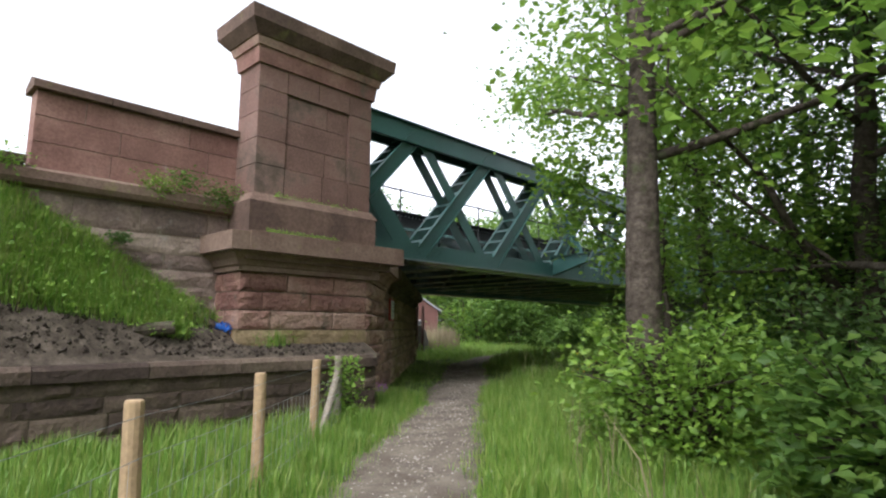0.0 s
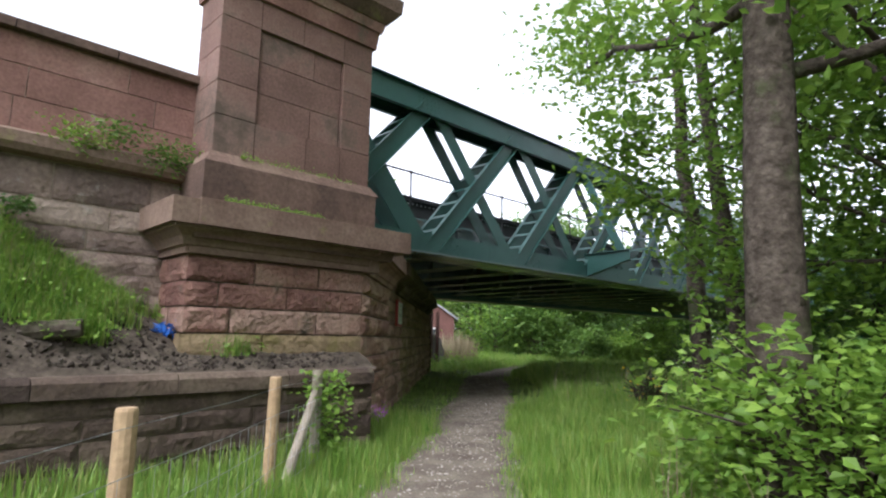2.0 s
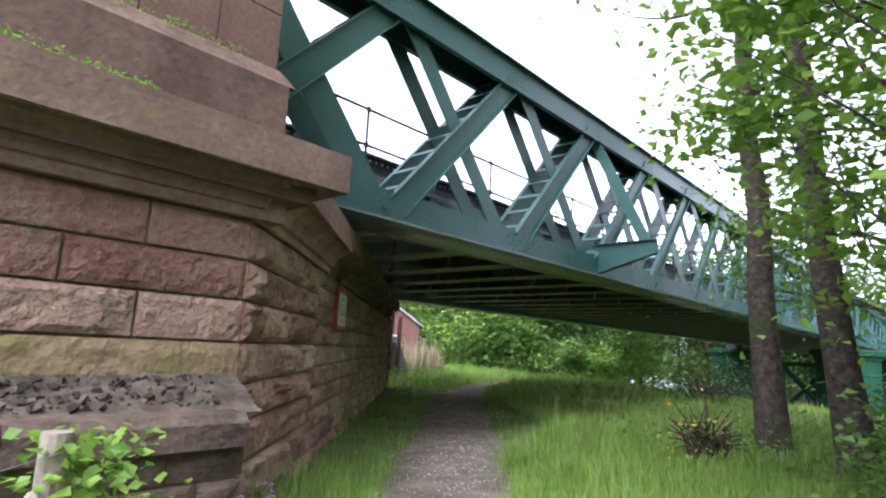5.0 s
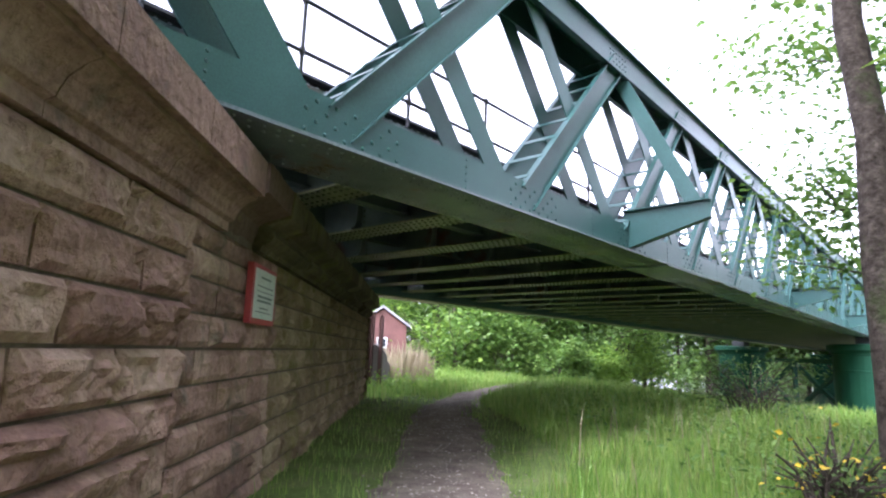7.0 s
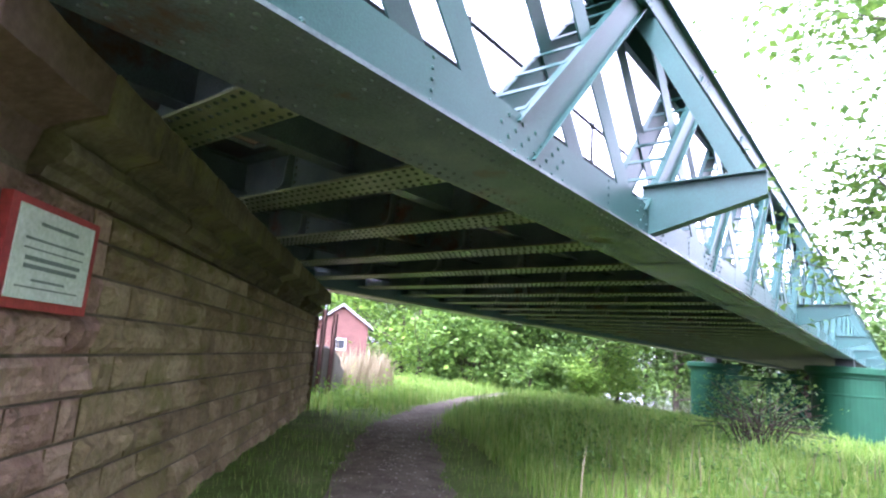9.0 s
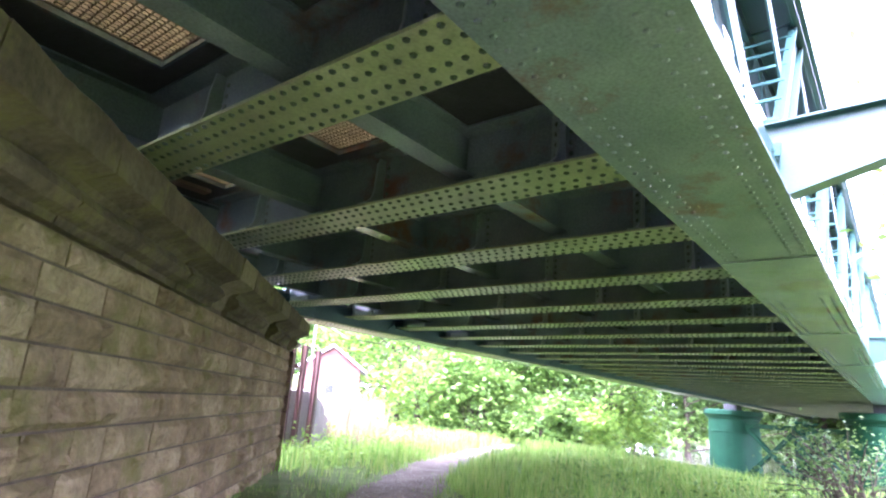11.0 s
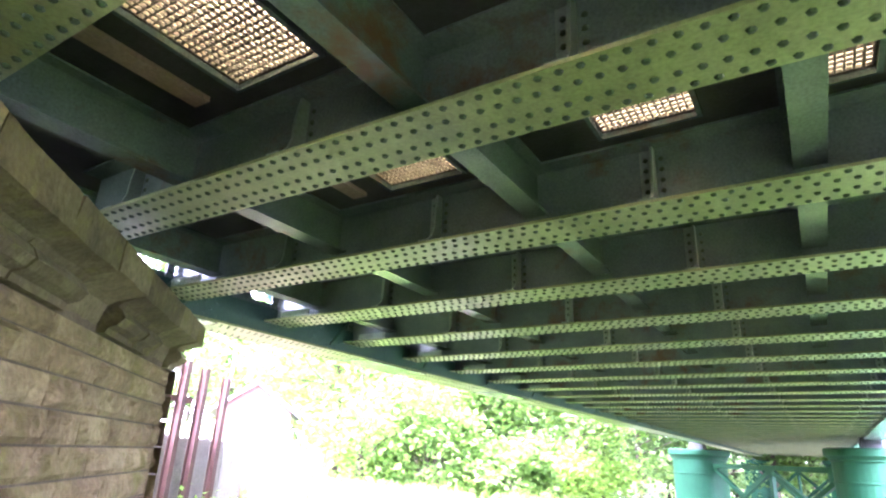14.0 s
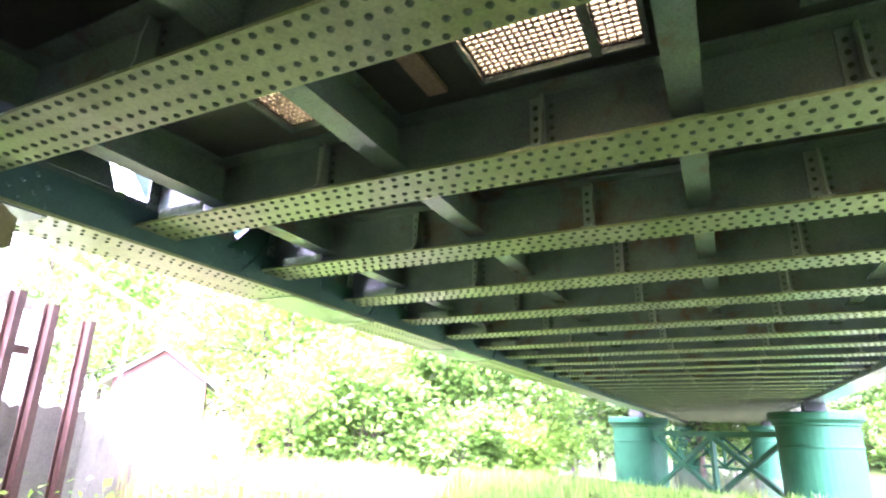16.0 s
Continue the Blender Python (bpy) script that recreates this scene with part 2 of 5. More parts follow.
# ---- mesh helpers ----
class Build:
    """Collects vertices and faces for one mesh."""

    def __init__(self):
        self.v, self.f = [], []

    def solid(self, ring_a, ring_b):
        """A prism between two rings of equal length."""
        n, k = len(self.v), len(ring_a)
        self.v += [tuple(p) for p in ring_a] + [tuple(p) for p in ring_b]
        self.f += [tuple(range(n + k - 1, n - 1, -1)), tuple(range(n + k, n + 2 * k))]
        self.f += [(n + i, n + (i + 1) % k, n + k + (i + 1) % k, n + k + i) for i in range(k)]
        return self

    def box(self, x0, y0, z0, x1, y1, z1):
        a = [(x0, y0), (x1, y0), (x1, y1), (x0, y1)]
        return self.solid([(x, y, z0) for x, y in a], [(x, y, z1) for x, y in a])

    def beam(self, p, q, w, h, side=(0, 1, 0)):
        """A bar of section w (along side) by h from p to q."""
        p, q, side = Vector(p), Vector(q), Vector(side).normalized()
        d = (q - p).normalized()
        up = d.cross(side).normalized() * (h / 2)
        s = (side - d * side.dot(d)).normalized() * (w / 2)
        return self.solid([p - s - up, p + s - up, p + s + up, p - s + up], [q - s - up, q + s - up, q + s + up, q - s + up])

    def tube(self, p, q, r0, r1=None, n=8):
        p, q = Vector(p), Vector(q)
        r1 = r0 if r1 is None else r1
        d = (q - p).normalized()
        a = d.orthogonal().normalized()
        b = d.cross(a)
        ring = [(math.cos(2 * math.pi * k / n), math.sin(2 * math.pi * k / n)) for k in range(n)]
        return self.solid([p + (a * c + b * s) * r0 for c, s in ring], [q + (a * c + b * s) * r1 for c, s in ring])

    def pipe(self, pts, radii, n=10):
        """A bent, tapering tube in one skin."""
        i0 = len(self.v)
        pts = [Vector(p) for p in pts]
        ref = None
        for k, p in enumerate(pts):
            d = (pts[min(k + 1, len(pts) - 1)] - pts[max(k - 1, 0)]).normalized()
            a = d.orthogonal().normalized() if ref is None else (ref - d * ref.dot(d)).normalized()
            ref = a
            b = d.cross(a)
            self.v += [tuple(p + (a * math.cos(2 * math.pi * j / n) + b * math.sin(2 * math.pi * j / n)) * radii[k]) for j in range(n)]
        for k in range(len(pts) - 1):
            for j in range(n):
                c, e = i0 + k * n, i0 + (k + 1) * n
                self.f.append((c + j, c + (j + 1) % n, e + (j + 1) % n, e + j))
        self.f.append(tuple(i0 + (len(pts) - 1) * n + j for j in range(n)))
        return self

    def dome(self, c, normal, r, h=None, n=6):
        """A rivet's head."""
        c, d = Vector(c), Vector(normal).normalized()
        h = h or r * 0.7
        a = d.orthogonal().normalized()
        b = d.cross(a)
        i = len(self.v)
        for rr, hh in ((r, 0), (r * 0.72, h * 0.7)):
            for k in range(n):
                t = 2 * math.pi * k / n
                self.v.append(tuple(c + (a * math.cos(t) + b * math.sin(t)) * rr + d * hh))
        self.v.append(tuple(c + d * h))
        for k in range(n):
            j = (k + 1) % n
            self.f += [(i + k, i + j, i + n + j, i + n + k), (i + n + k, i + n + j, i + 2 * n)]
        return self

    def mesh(self, name, mat, smooth=False):
        me = bpy.data.meshes.new(name)
        me.from_pydata(self.v, [], self.f)
        if mat:
            me.materials.append(mat)
        if smooth:
            me.shade_smooth()
        me.update()
        return me


def thing(name, label, category, group="", kind="", at=(0, 0, 0)):
    """An empty at the base of a thing; its parts are placed relative to it."""
    ob = new(name)
    ob.location = at
    return tagged(ob, label, category, group, kind)


def part(name, b, mat, parent, label="", kind="", smooth=False):
    """One mesh object under a thing or under a part, given in world places."""
    ob = new(name, b.mesh(name, mat, smooth) if isinstance(b, Build) else b)
    if parent:
        ob.parent = parent
        if not parent.parent:
            ob.matrix_parent_inverse = Matrix.Translation(-parent.location)
    return tagged(ob, label, kind=kind)


def whole(name, b, mat, label, category, group="", kind="", smooth=False):
    return tagged(new(name, b.mesh(name, mat, smooth)), label, category, group, kind)


# ---- plan ----
# x runs along the bridge, y across it; the abutment's long face runs at 45 degrees under it.
SKEW = Vector((0.7270, 0.6867, 0))          # along the abutment's face
OUT = Vector((0.6867, -0.7270, 0))          # out of that face
CORNER = Vector((8.45, 11.92, 0))           # where the pier's front meets the skew face
ABUT_LEN = 15.9
NEAR_Y, FAR_Y = (13.49, 14.34), (22.78, 23.52)   # the two trusses' flanges
SOFFIT = 3.255
PATH_LINE = [(-14, -10.5), (-6, -3), (0, 2.5), (5.55, 7.7), (10.0, 11.25), (13.4, 14.0), (20.3, 20.0), (24.8, 22.5), (28.1, 23.9), (33, 25.6), (40, 28), (60, 38)]


def skew(s, out=0.0, z=0.0):
    """A place along the abutment's face, so far out of it and so high."""
    return CORNER + SKEW * s + OUT * out + Vector((0, 0, z))


def path_off(x, y):
    """How far a place lies from the path's middle line."""
    best = 1e9
    for (ax, ay), (bx, by) in zip(PATH_LINE, PATH_LINE[1:]):
        dx, dy = bx - ax, by - ay
        t = max(0, min(1, ((x - ax) * dx + (y - ay) * dy) / (dx * dx + dy * dy)))
        best = min(best, math.hypot(x - ax - t * dx, y - ay - t * dy))
    return best


def smooth(a, b, v):
    t = max(0.0, min(1.0, (v - a) / (b - a)))
    return t * t * (3 - 2 * t)


def ground_z(x, y):
    """The ground's height: level by the path, falling to the river, rising into banks."""
    d = (x - y) * 0.7071
    z = 0.04 * noise.noise((x * 0.35, y * 0.35, 0)) + 0.02 * noise.noise((x * 1.3, y * 1.3, 3))
    off = path_off(x, y) if -20 < x < 62 and -16 < y < 45 else 9
    z += 0.07 * smooth(0.7, 1.6, off)
    z -= 0.7 * smooth(5, 16, d) * smooth(8, 20, x) + 2.9 * smooth(17, 27, d)
    z += 1.2 * smooth(3.0, 9, x - 22) * smooth(1.5, 7, (y - x) * 0.7071 + 1.0)
    z += 5.0 * smooth(60, 110, d) + 3.0 * smooth(40, 90, (x + y) * 0.7071 - 20) * smooth(0, 30, -d + 25)
    return z


def bank_z(x, y):
    """The slope between the low wall and the wing wall."""
    top = 3.42 - 1.9 * smooth(2.4, 6.6, x)
    t = max(0, min(1, (y - 11.5) / 1.25))
    return 1.02 + (top - 1.02) * t ** 0.85 + 0.06 * noise.noise((x * 1.5, y * 1.5, 7)) * smooth(0.0, 0.2, t)


def sheet(name, xs, ys, fz, mat, label, category, keep=None, kind="structure"):
    b = Build()
    nx, ny = len(xs), len(ys)
    b.v = [(x, y, fz(x, y)) for x in xs for y in ys]
    for i in range(nx - 1):
        for j in range(ny - 1):
            if keep is None or keep(0.5 * (xs[i] + xs[i + 1]), 0.5 * (ys[j] + ys[j + 1])):
                b.f.append((i * ny + j, (i + 1) * ny + j, (i + 1) * ny + j + 1, i * ny + j + 1))
    return whole(name, b, mat, label, category, kind=kind, smooth=True)


def steps(*spans):
    out = []
    for a, b, n in spans:
        out += [a + (b - a) * k / n for k in range(n)]
    return out + [spans[-1][1]]


# ---- ground ----
sheet("ground", steps((-500, -40, 10), (-40, -6, 17), (-6, 36, 126), (36, 90, 40), (90, 700, 14)),
      steps((-500, -40, 10), (-40, -4, 18), (-4, 36, 120), (36, 90, 36), (90, 700, 14)), ground_z, SOIL, "green grassy ground beside the river path", "ground")


def strip(name, line, half, lift, mat, label, category):
    """A ribbon along a line, laid on the ground, with a ragged edge."""
    pts = []
    for (ax, ay), (bx, by) in zip(line, line[1:]):
        n = max(2, int(math.hypot(bx - ax, by - ay) / 0.3))
        pts += [(ax + (bx - ax) * k / n, ay + (by - ay) * k / n) for k in range(n)]
    for _ in range(6):
        pts = [pts[0]] + [tuple((pts[i - 1][c] + 2 * pts[i][c] + pts[i + 1][c]) / 4 for c in (0, 1)) for i in range(1, len(pts) - 1)] + [pts[-1]]
    b = Build()
    m = 8
    for i, (x, y) in enumerate(pts):
        (ax, ay), (bx, by) = pts[max(0, i - 1)], pts[min(len(pts) - 1, i + 1)]
        n = math.hypot(bx - ax, by - ay)
        nx, ny = (by - ay) / n, -(bx - ax) / n
        for j in range(m + 1):
            w = half * (2 * j / m - 1)
            if j in (0, m):
                w *= 1 + 0.25 * noise.noise((x * 1.7, y * 1.7, j))
            px, py = x + nx * w, y + ny * w
            b.v.append((px, py, ground_z(px, py) + lift * (1 - 0.8 * (j in (0, m))) + 0.012 * noise.noise((px * 5, py * 5, 1))))
    for i in range(len(pts) - 1):
        for j in range(m):
            a = i * (m + 1) + j
            b.f.append((a, a + 1, a + m + 2, a + m + 1))
    return whole(name, b, mat, label, category, kind="structure", smooth=True)


strip("path", PATH_LINE, 0.7, 0.035, GRAVEL, "trodden grey gravel footpath with grassy edges", "path")
river = Build().box(-60, -160, -3.6, 170, 140, -2.55)
whole("water", river, WATER, "brown shallow river flowing under the bridge", "river", kind="structure")

# ---- masonry ----
STONES = []        # every block, made at the end of the file: (parent, frame, s0, s1, z0, z1, proud, rough, material)


def rock_block(w, h, d, rough, seed, bevel=0.018):
    """A block with its face in the plane y = 0, from (0, 0) to (w, h), going back d; the face is rock-hewn."""
    b = Build()
    craggy = rough > 0.025
    nx, nz = (max(4, min(26, int(w / 0.05))), max(3, min(9, int(h / 0.042)))) if craggy else ((max(2, min(12, int(w / 0.1))), max(2, min(5, int(h / 0.06)))) if rough > 0.01 else (2, 2))
    for i in range(nx + 1):
        for j in range(nz + 1):
            x, z = w * i / nx, h * j / nz
            edge = i in (0, nx) or j in (0, nz)
            y = (0.006 if rough > 0.01 else 0.0) if edge else -rough * (0.45 + 0.9 * noise.noise((x * 3.3 + seed, z * 4.1, seed * 0.7)) + 0.4 * noise.noise((x * 9 + seed, z * 9, seed)))
            if craggy:
                # spalled facets: each split-off flake leaves its own level and slope
                wx = x + 0.05 * noise.noise((x * 5, z * 5, seed))
                dist, where = noise.voronoi((wx * 3.0 + seed, z * 6.5 + seed * 0.3, seed))
                lift = noise.cell(where[0] * 7.7) * 0.5 + 0.5
                y = -rough * (0.15 + 0.85 * lift * (1.1 - dist[0]) + 0.35 * noise.noise((x * 4 + seed, z * 5, 2)) + 0.16 * noise.noise((x * 21, z * 21, seed)))
                rim_off = min(x, w - x, z, h - z)
                y = max(-rough * 1.5, y) * smooth(-0.01, 0.05, rim_off) + 0.004
            x = min(w - 0.004, max(0.004, x))
            z = min(h - 0.004, max(0.004, z))
            b.v.append((x, y, z))
    for i in range(nx):
        for j in range(nz):
            a = i * (nz + 1) + j
            b.f.append((a, a + nz + 1, a + nz + 2, a + 1))
    n = len(b.v)
    b.v += [(0.004, d, 0.004), (w - 0.004, d, 0.004), (w - 0.004, d, h - 0.004), (0.004, d, h - 0.004)]
    c = [0, nx * (nz + 1), nx * (nz + 1) + nz, nz]
    rim = [[i * (nz + 1) for i in range(nx + 1)], [c[1] + j for j in range(nz + 1)], [i * (nz + 1) + nz for i in range(nx, -1, -1)], [j for j in range(nz, -1, -1)]]
    for k, r in enumerate(rim):
        b.f.append(tuple(reversed(r)) + (n + k, n + (k + 1) % 4))
    return b


def course_wall(parent, origin, along, length, levels, lengths, mat, rough, deep=0.16, seed=1, name="stone"):
    """Courses of blocks on a face. origin: the face's start; along: its direction; levels: heights of the bed joints."""
    rnd = random.Random(seed)
    along = Vector(along).normalized()
    back = Vector((-along.y, along.x, 0))
    for z0, z1 in zip(levels, levels[1:]):
        s = 0.0
        first = rnd.uniform(0.4, 1.0)
        while s < length - 0.02:
            w = rnd.uniform(*lengths) * (first if s == 0 else 1)
            if length - s - w < lengths[0] * 0.5:
                w = length - s
            STONES.append((parent, Vector(origin) + along * s, along, back, w, z0, z1, rough * rnd.uniform(0.5, 1.25), mat, deep, rnd.random() * 90, name))
            s += w


def profile_run(b, origin, along, length, profile, mitre0=0.0, mitre1=0.0):
    """Sweeps a profile of (out, z) along a face. mitre: how much the ends grow for each metre out."""
    along = Vector(along).normalized()
    out = Vector((along.y, -along.x, 0))
    o = Vector(origin)
    a = [o + out * p + along * (-mitre0 * p) + Vector((0, 0, z)) for p, z in profile]
    c = [o + out * p + along * (length + mitre1 * p) + Vector((0, 0, z)) for p, z in profile]
    b.solid(a, c)


CORNICE = [(-0.3, 2.33), (0.05, 2.33), (0.05, 2.4), (0.09, 2.42), (0.1, 2.45), (0.13, 2.51), (0.2, 2.57), (0.25, 2.59), (0.25, 2.62), (0.31, 2.62), (0.31, 2.9), (-0.3, 2.94)]

# the abutment: a core, faced with blocks
abut = thing("abutment", "red sandstone bridge abutment with rock-faced courses and a moulded cornice", "abutment", kind="structure", at=(8, 11.4, 0))
core = Build()
ring = [skew(0, -0.014), skew(ABUT_LEN, -0.014), Vector((13.0, skew(ABUT_LEN).y - 0.02, 0)), Vector((8.5, 21, 0)), Vector((6.04, 12.9, 0)), Vector((6.04, 11.95, 0)), Vector((8.42, 11.95, 0))]
core.solid([p + Vector((0, 0, -0.6)) for p in ring], [p + Vector((0, 0, 2.9)) for p in ring])
part("core", core, DARK_MORTAR, abut)
QUOIN = [-0.3, 0.2, 0.55, 0.86, 1.14, 1.44, 1.74, 2.03, 2.33]
course_wall(abut, skew(0), SKEW, 2.6, QUOIN, (0.55, 1.4), PINK_STONE, 0.13, seed=4)
course_wall(abut, skew(2.6), SKEW, 2.4, [-0.3, -0.05, 0.2, 0.44, 0.68, 0.92, 1.18, 1.43, 1.68, 1.92, 2.14, 2.33], (0.45, 1.05), MID_STONE, 0.09, seed=43)
course_wall(abut, skew(5.0), SKEW, ABUT_LEN - 5.0, [-0.3, -0.05, 0.2, 0.44, 0.68, 0.92, 1.18, 1.43, 1.68, 1.92, 2.14, 2.33], (0.45, 1.05), BROWN_STONE, 0.1, seed=44)
end_face = skew(ABUT_LEN)
course_wall(abut, end_face, (-1, 0, 0), 3.0, QUOIN, (0.6, 1.0), BROWN_STONE, 0.05, seed=45)
course_wall(abut, (6.01, 11.92, 0), (1, 0, 0), 2.44, [-0.3, 0.2, 0.6, 1.02], (0.6, 1.1), ROUGH_STONE, 0.04, seed=5)
course_wall(abut, (5.97, 11.89, 0), (1, 0, 0), 2.48, [1.02, 1.14, 1.44], (0.9, 1.6), BROWN_STONE, 0.015, seed=6)
course_wall(abut, (6.01, 11.92, 0), (1, 0, 0), 2.44, [1.44, 1.74, 2.03, 2.33], (0.8, 1.5), ROUGH_STONE, 0.05, seed=7)
course_wall(abut, (6.01, 12.8, 0), (0, -1, 0), 0.88, [1.1, 1.44, 1.74, 2.03, 2.33], (0.5, 0.9), ROUGH_STONE, 0.03, seed=8)
corn = Build()
profile_run(corn, (6.01, 11.92, 0), (1, 0, 0), 2.44, CORNICE, 1, 0.42)
part("cornice", corn, COPING, abut, "dark moulded sandstone cornice")
# along the skew face the cornice is cut in lengths, worn and partly broken away under the bridge
CORNICE_WORN = [(-0.3, 2.33), (0.06, 2.33), (0.07, 2.38), (0.14, 2.41), (0.19, 2.47), (0.16, 2.53), (0.12, 2.56), (0.16, 2.6), (0.24, 2.63), (0.33, 2.66), (0.34, 2.9), (-0.3, 2.94)]
CORNICE_BROKEN = [(-0.3, 2.33), (-0.04, 2.33), (0.0, 2.42), (0.02, 2.5), (0.04, 2.56), (0.1, 2.6), (0.2, 2.63), (0.33, 2.67), (0.34, 2.9), (-0.3, 2.94)]


def worn_cornice(s0, s1, profile, wear, seed):
    b = Build()
    n = max(2, int((s1 - s0) / 0.07))
    for i in range(n + 1):
        s = s0 + (s1 - s0) * i / n
        for j, (p, z) in enumerate(profile):
            inner = p < -0.2
            u = 0.0 if inner else wear * (noise.noise((s * 4, z * 6, seed)) + 0.6 * noise.noise((s * 11, z * 13, seed)))
            drop = 0.0 if inner else wear * 0.5 * noise.noise((s * 5, z * 9, seed + 4))
            q = skew(s, p + u, z + drop)
            b.v.append((q.x, q.y, q.z))
    m = len(profile)
    for i in range(n):
        for j in range(m):
            a, c = i * m + j, i * m + (j + 1) % m
            b.f.append((a, a + m, c + m, c))
    b.f.append(tuple(range(m)))
    b.f.append(tuple(reversed(range(n * m, n * m + m))))
    part("cornice_stone", b, COPING if s0 < 4 else ALGAE_STONE, abut)


for s0, s1 in ((0, 0.95), (0.95, 2.0), (2.0, 3.2)):
    corn = Build()
    profile_run(corn, skew(s0), SKEW, s1 - s0 - 0.009, CORNICE, 0.42 if s0 == 0 else 0, 0.0)
    part("cornice_stone", corn, MID_STONE, abut)
rnd = random.Random(17)
s = 3.21
while s < ABUT_LEN - 0.2:
    e = min(ABUT_LEN, s + rnd.uniform(0.55, 1.15))
    kind_of = CORNICE_WORN if rnd.random() < 0.62 else CORNICE_BROKEN
    worn_cornice(s, e - 0.012, [(p + (rnd.uniform(-0.008, 0.008) if p > -0.2 else 0), z) for p, z in kind_of], 0.016, rnd.random() * 50)
    s = e
corn = Build()
profile_run(corn, (6.01, 12.8, 0), (0, -1, 0), 0.88, CORNICE, 0, 1)
part("cornice", corn, COPING, abut, "dark moulded sandstone cornice")

# the pier's own ledge, square at its river end
for name, z0, z1, gx, gy in (("ledge_slab", 2.625, 2.925, 9.06, 11.59), ("ledge_mould", 2.5, 2.62, 8.86, 11.74), ("ledge_band", 2.335, 2.5, 8.68, 11.85)):
    part(name, Build().solid([(5.99, gy, z0), (gx - 0.04 if name == "ledge_mould" else gx, gy, z0), (gx, 12.75, z0), (5.99, 12.75, z0)], [(5.99, gy, z1), (gx, gy, z1), (gx, 12.75, z1), (5.99, 12.75, z1)]), COPING, abut, "dark stone ledge of the pier")

# the pier that stands on it
pier = thing("pier", "tall red sandstone pier with a sunk panel and a stepped cap", "pier", kind="structure", at=(7.4, 12.4, 2.94))


def ring_box(x0, y0, x1, y1, z0, z1, grow0=0.0, grow1=0.0):
    b = Build()
    a = [(x0 - grow0, y0 - grow0), (x1 + grow0, y0 - grow0), (x1 + grow0, y1 + grow0), (x0 - grow0, y1 + grow0)]
    c = [(x0 - grow1, y0 - grow1), (x1 + grow1, y0 - grow1), (x1 + grow1, y1 + grow1), (x0 - grow1, y1 + grow1)]
    return b.solid([(x, y, z0) for x, y in a], [(x, y, z1) for x, y in c])


PX0, PX1, PY0, PY1 = 6.26, 8.62, 12.1, 12.78
part("base", ring_box(PX0 - 0.12, PY0 - 0.12, PX1 + 0.06, PY1, 2.93, 3.48), COPING, pier, "dark lichened base course")
part("base_slope", ring_box(PX0 - 0.02, PY0 - 0.02, PX1 + 0.02, PY1, 3.48, 3.63, 0.1, 0.0), COPING, pier)
part("core", Build().box(PX0 + 0.012, PY0 + 0.07, 3.63, PX1 - 0.012, PY1, 5.83), ASHLAR, pier)
part("neck", ring_box(PX0, PY0, PX1, PY1, 5.83, 6.1, 0.04, 0.07), RED_STONE, pier)
part("neck_band", ring_box(PX0, PY0, PX1, PY1, 6.1, 6.24, 0.1, 0.14), RED_STONE, pier)
part("cap", ring_box(PX0, PY0, PX1, PY1, 6.24, 6.42, 0.16, 0.31), COPING, pier, "dark stepped capstone")
part("cap_slab", ring_box(PX0, PY0, PX1, PY1, 6.42, 6.64, 0.31, 0.33), COPING, pier)
part("cap_top", ring_box(PX0, PY0, PX1, PY1, 6.64, 6.82, 0.24, 0.05), COPING, pier)
# the shaft's face: smooth ashlar round a sunk panel
PAN = (6.79, 8.1, 4.12, 5.43)
SHAFT = [3.63, 4.12, 4.56, 5.0, 5.43, 5.83]
for (x0, x1, levels, seed, yy) in ((PX0, PAN[0], SHAFT, 11, 0), (PAN[1], PX1, SHAFT, 12, 0), (PAN[0], PAN[1], SHAFT[:2], 13, 0), (PAN[0], PAN[1], SHAFT[-2:], 14, 0),
                                   (PAN[0] + 0.02, PAN[1] - 0.02, [4.13, 4.56, 5.0, 5.42], 15, 0.045)):
    course_wall(pier, (x0, PY0 + yy, 0), (1, 0, 0), x1 - x0, levels, (0.8, 1.6), ASHLAR, 0.003, 0.1, seed, "ashlar")
course_wall(pier, (PX0, PY1, 0), (0, -1, 0), PY1 - PY0, SHAFT, (0.6, 1.1), ASHLAR, 0.003, 0.1, 16, "ashlar")

# the wing wall with its parapet
wing = thing("wing_wall", "long sandstone wing wall with string course and coped parapet", "wall", kind="structure", at=(0, 12.3, 0))
WY = 12.7
part("core", Build().box(-10, WY + 0.02, 0.2, 6.4, WY + 0.75, 3.3).box(3.42, WY + 0.075, 3.3, 6.4, WY + 0.4, 4.64).box(-10, WY + 0.16, 3.3, 3.42, WY + 0.6, 3.58), MORTAR, wing)
course_wall(wing, (-10, WY, 0), (1, 0, 0), 16.35, [1.0, 1.22, 1.44, 1.66, 1.88, 2.1, 2.34, 2.58, 2.86, 3.28], (0.4, 1.1), WALL_STONE, 0.02, seed=21)
sec = [(WY + 0.1, 3.28), (WY - 0.12, 3.31), (WY - 0.16, 3.38), (WY - 0.16, 3.5), (WY + 0.1, 3.6)]
part("string_course", Build().solid([(-10, y, z) for y, z in sec], [(6.3, y, z) for y, z in sec]), COPING, wing, "dark weathered string course")
PARAPET = [3.58, 3.94, 4.3, 4.66]
course_wall(wing, (3.4, WY + 0.06, 0), (1, 0, 0), 2.95, PARAPET, (0.9, 1.5), PARAPET_STONE, 0.006, 0.12, 22, "ashlar")
course_wall(wing, (3.4, WY + 0.4, 0), (0, -1, 0), 0.34, PARAPET, (0.6, 0.8), PARAPET_STONE, 0.006, 0.12, 23, "ashlar")
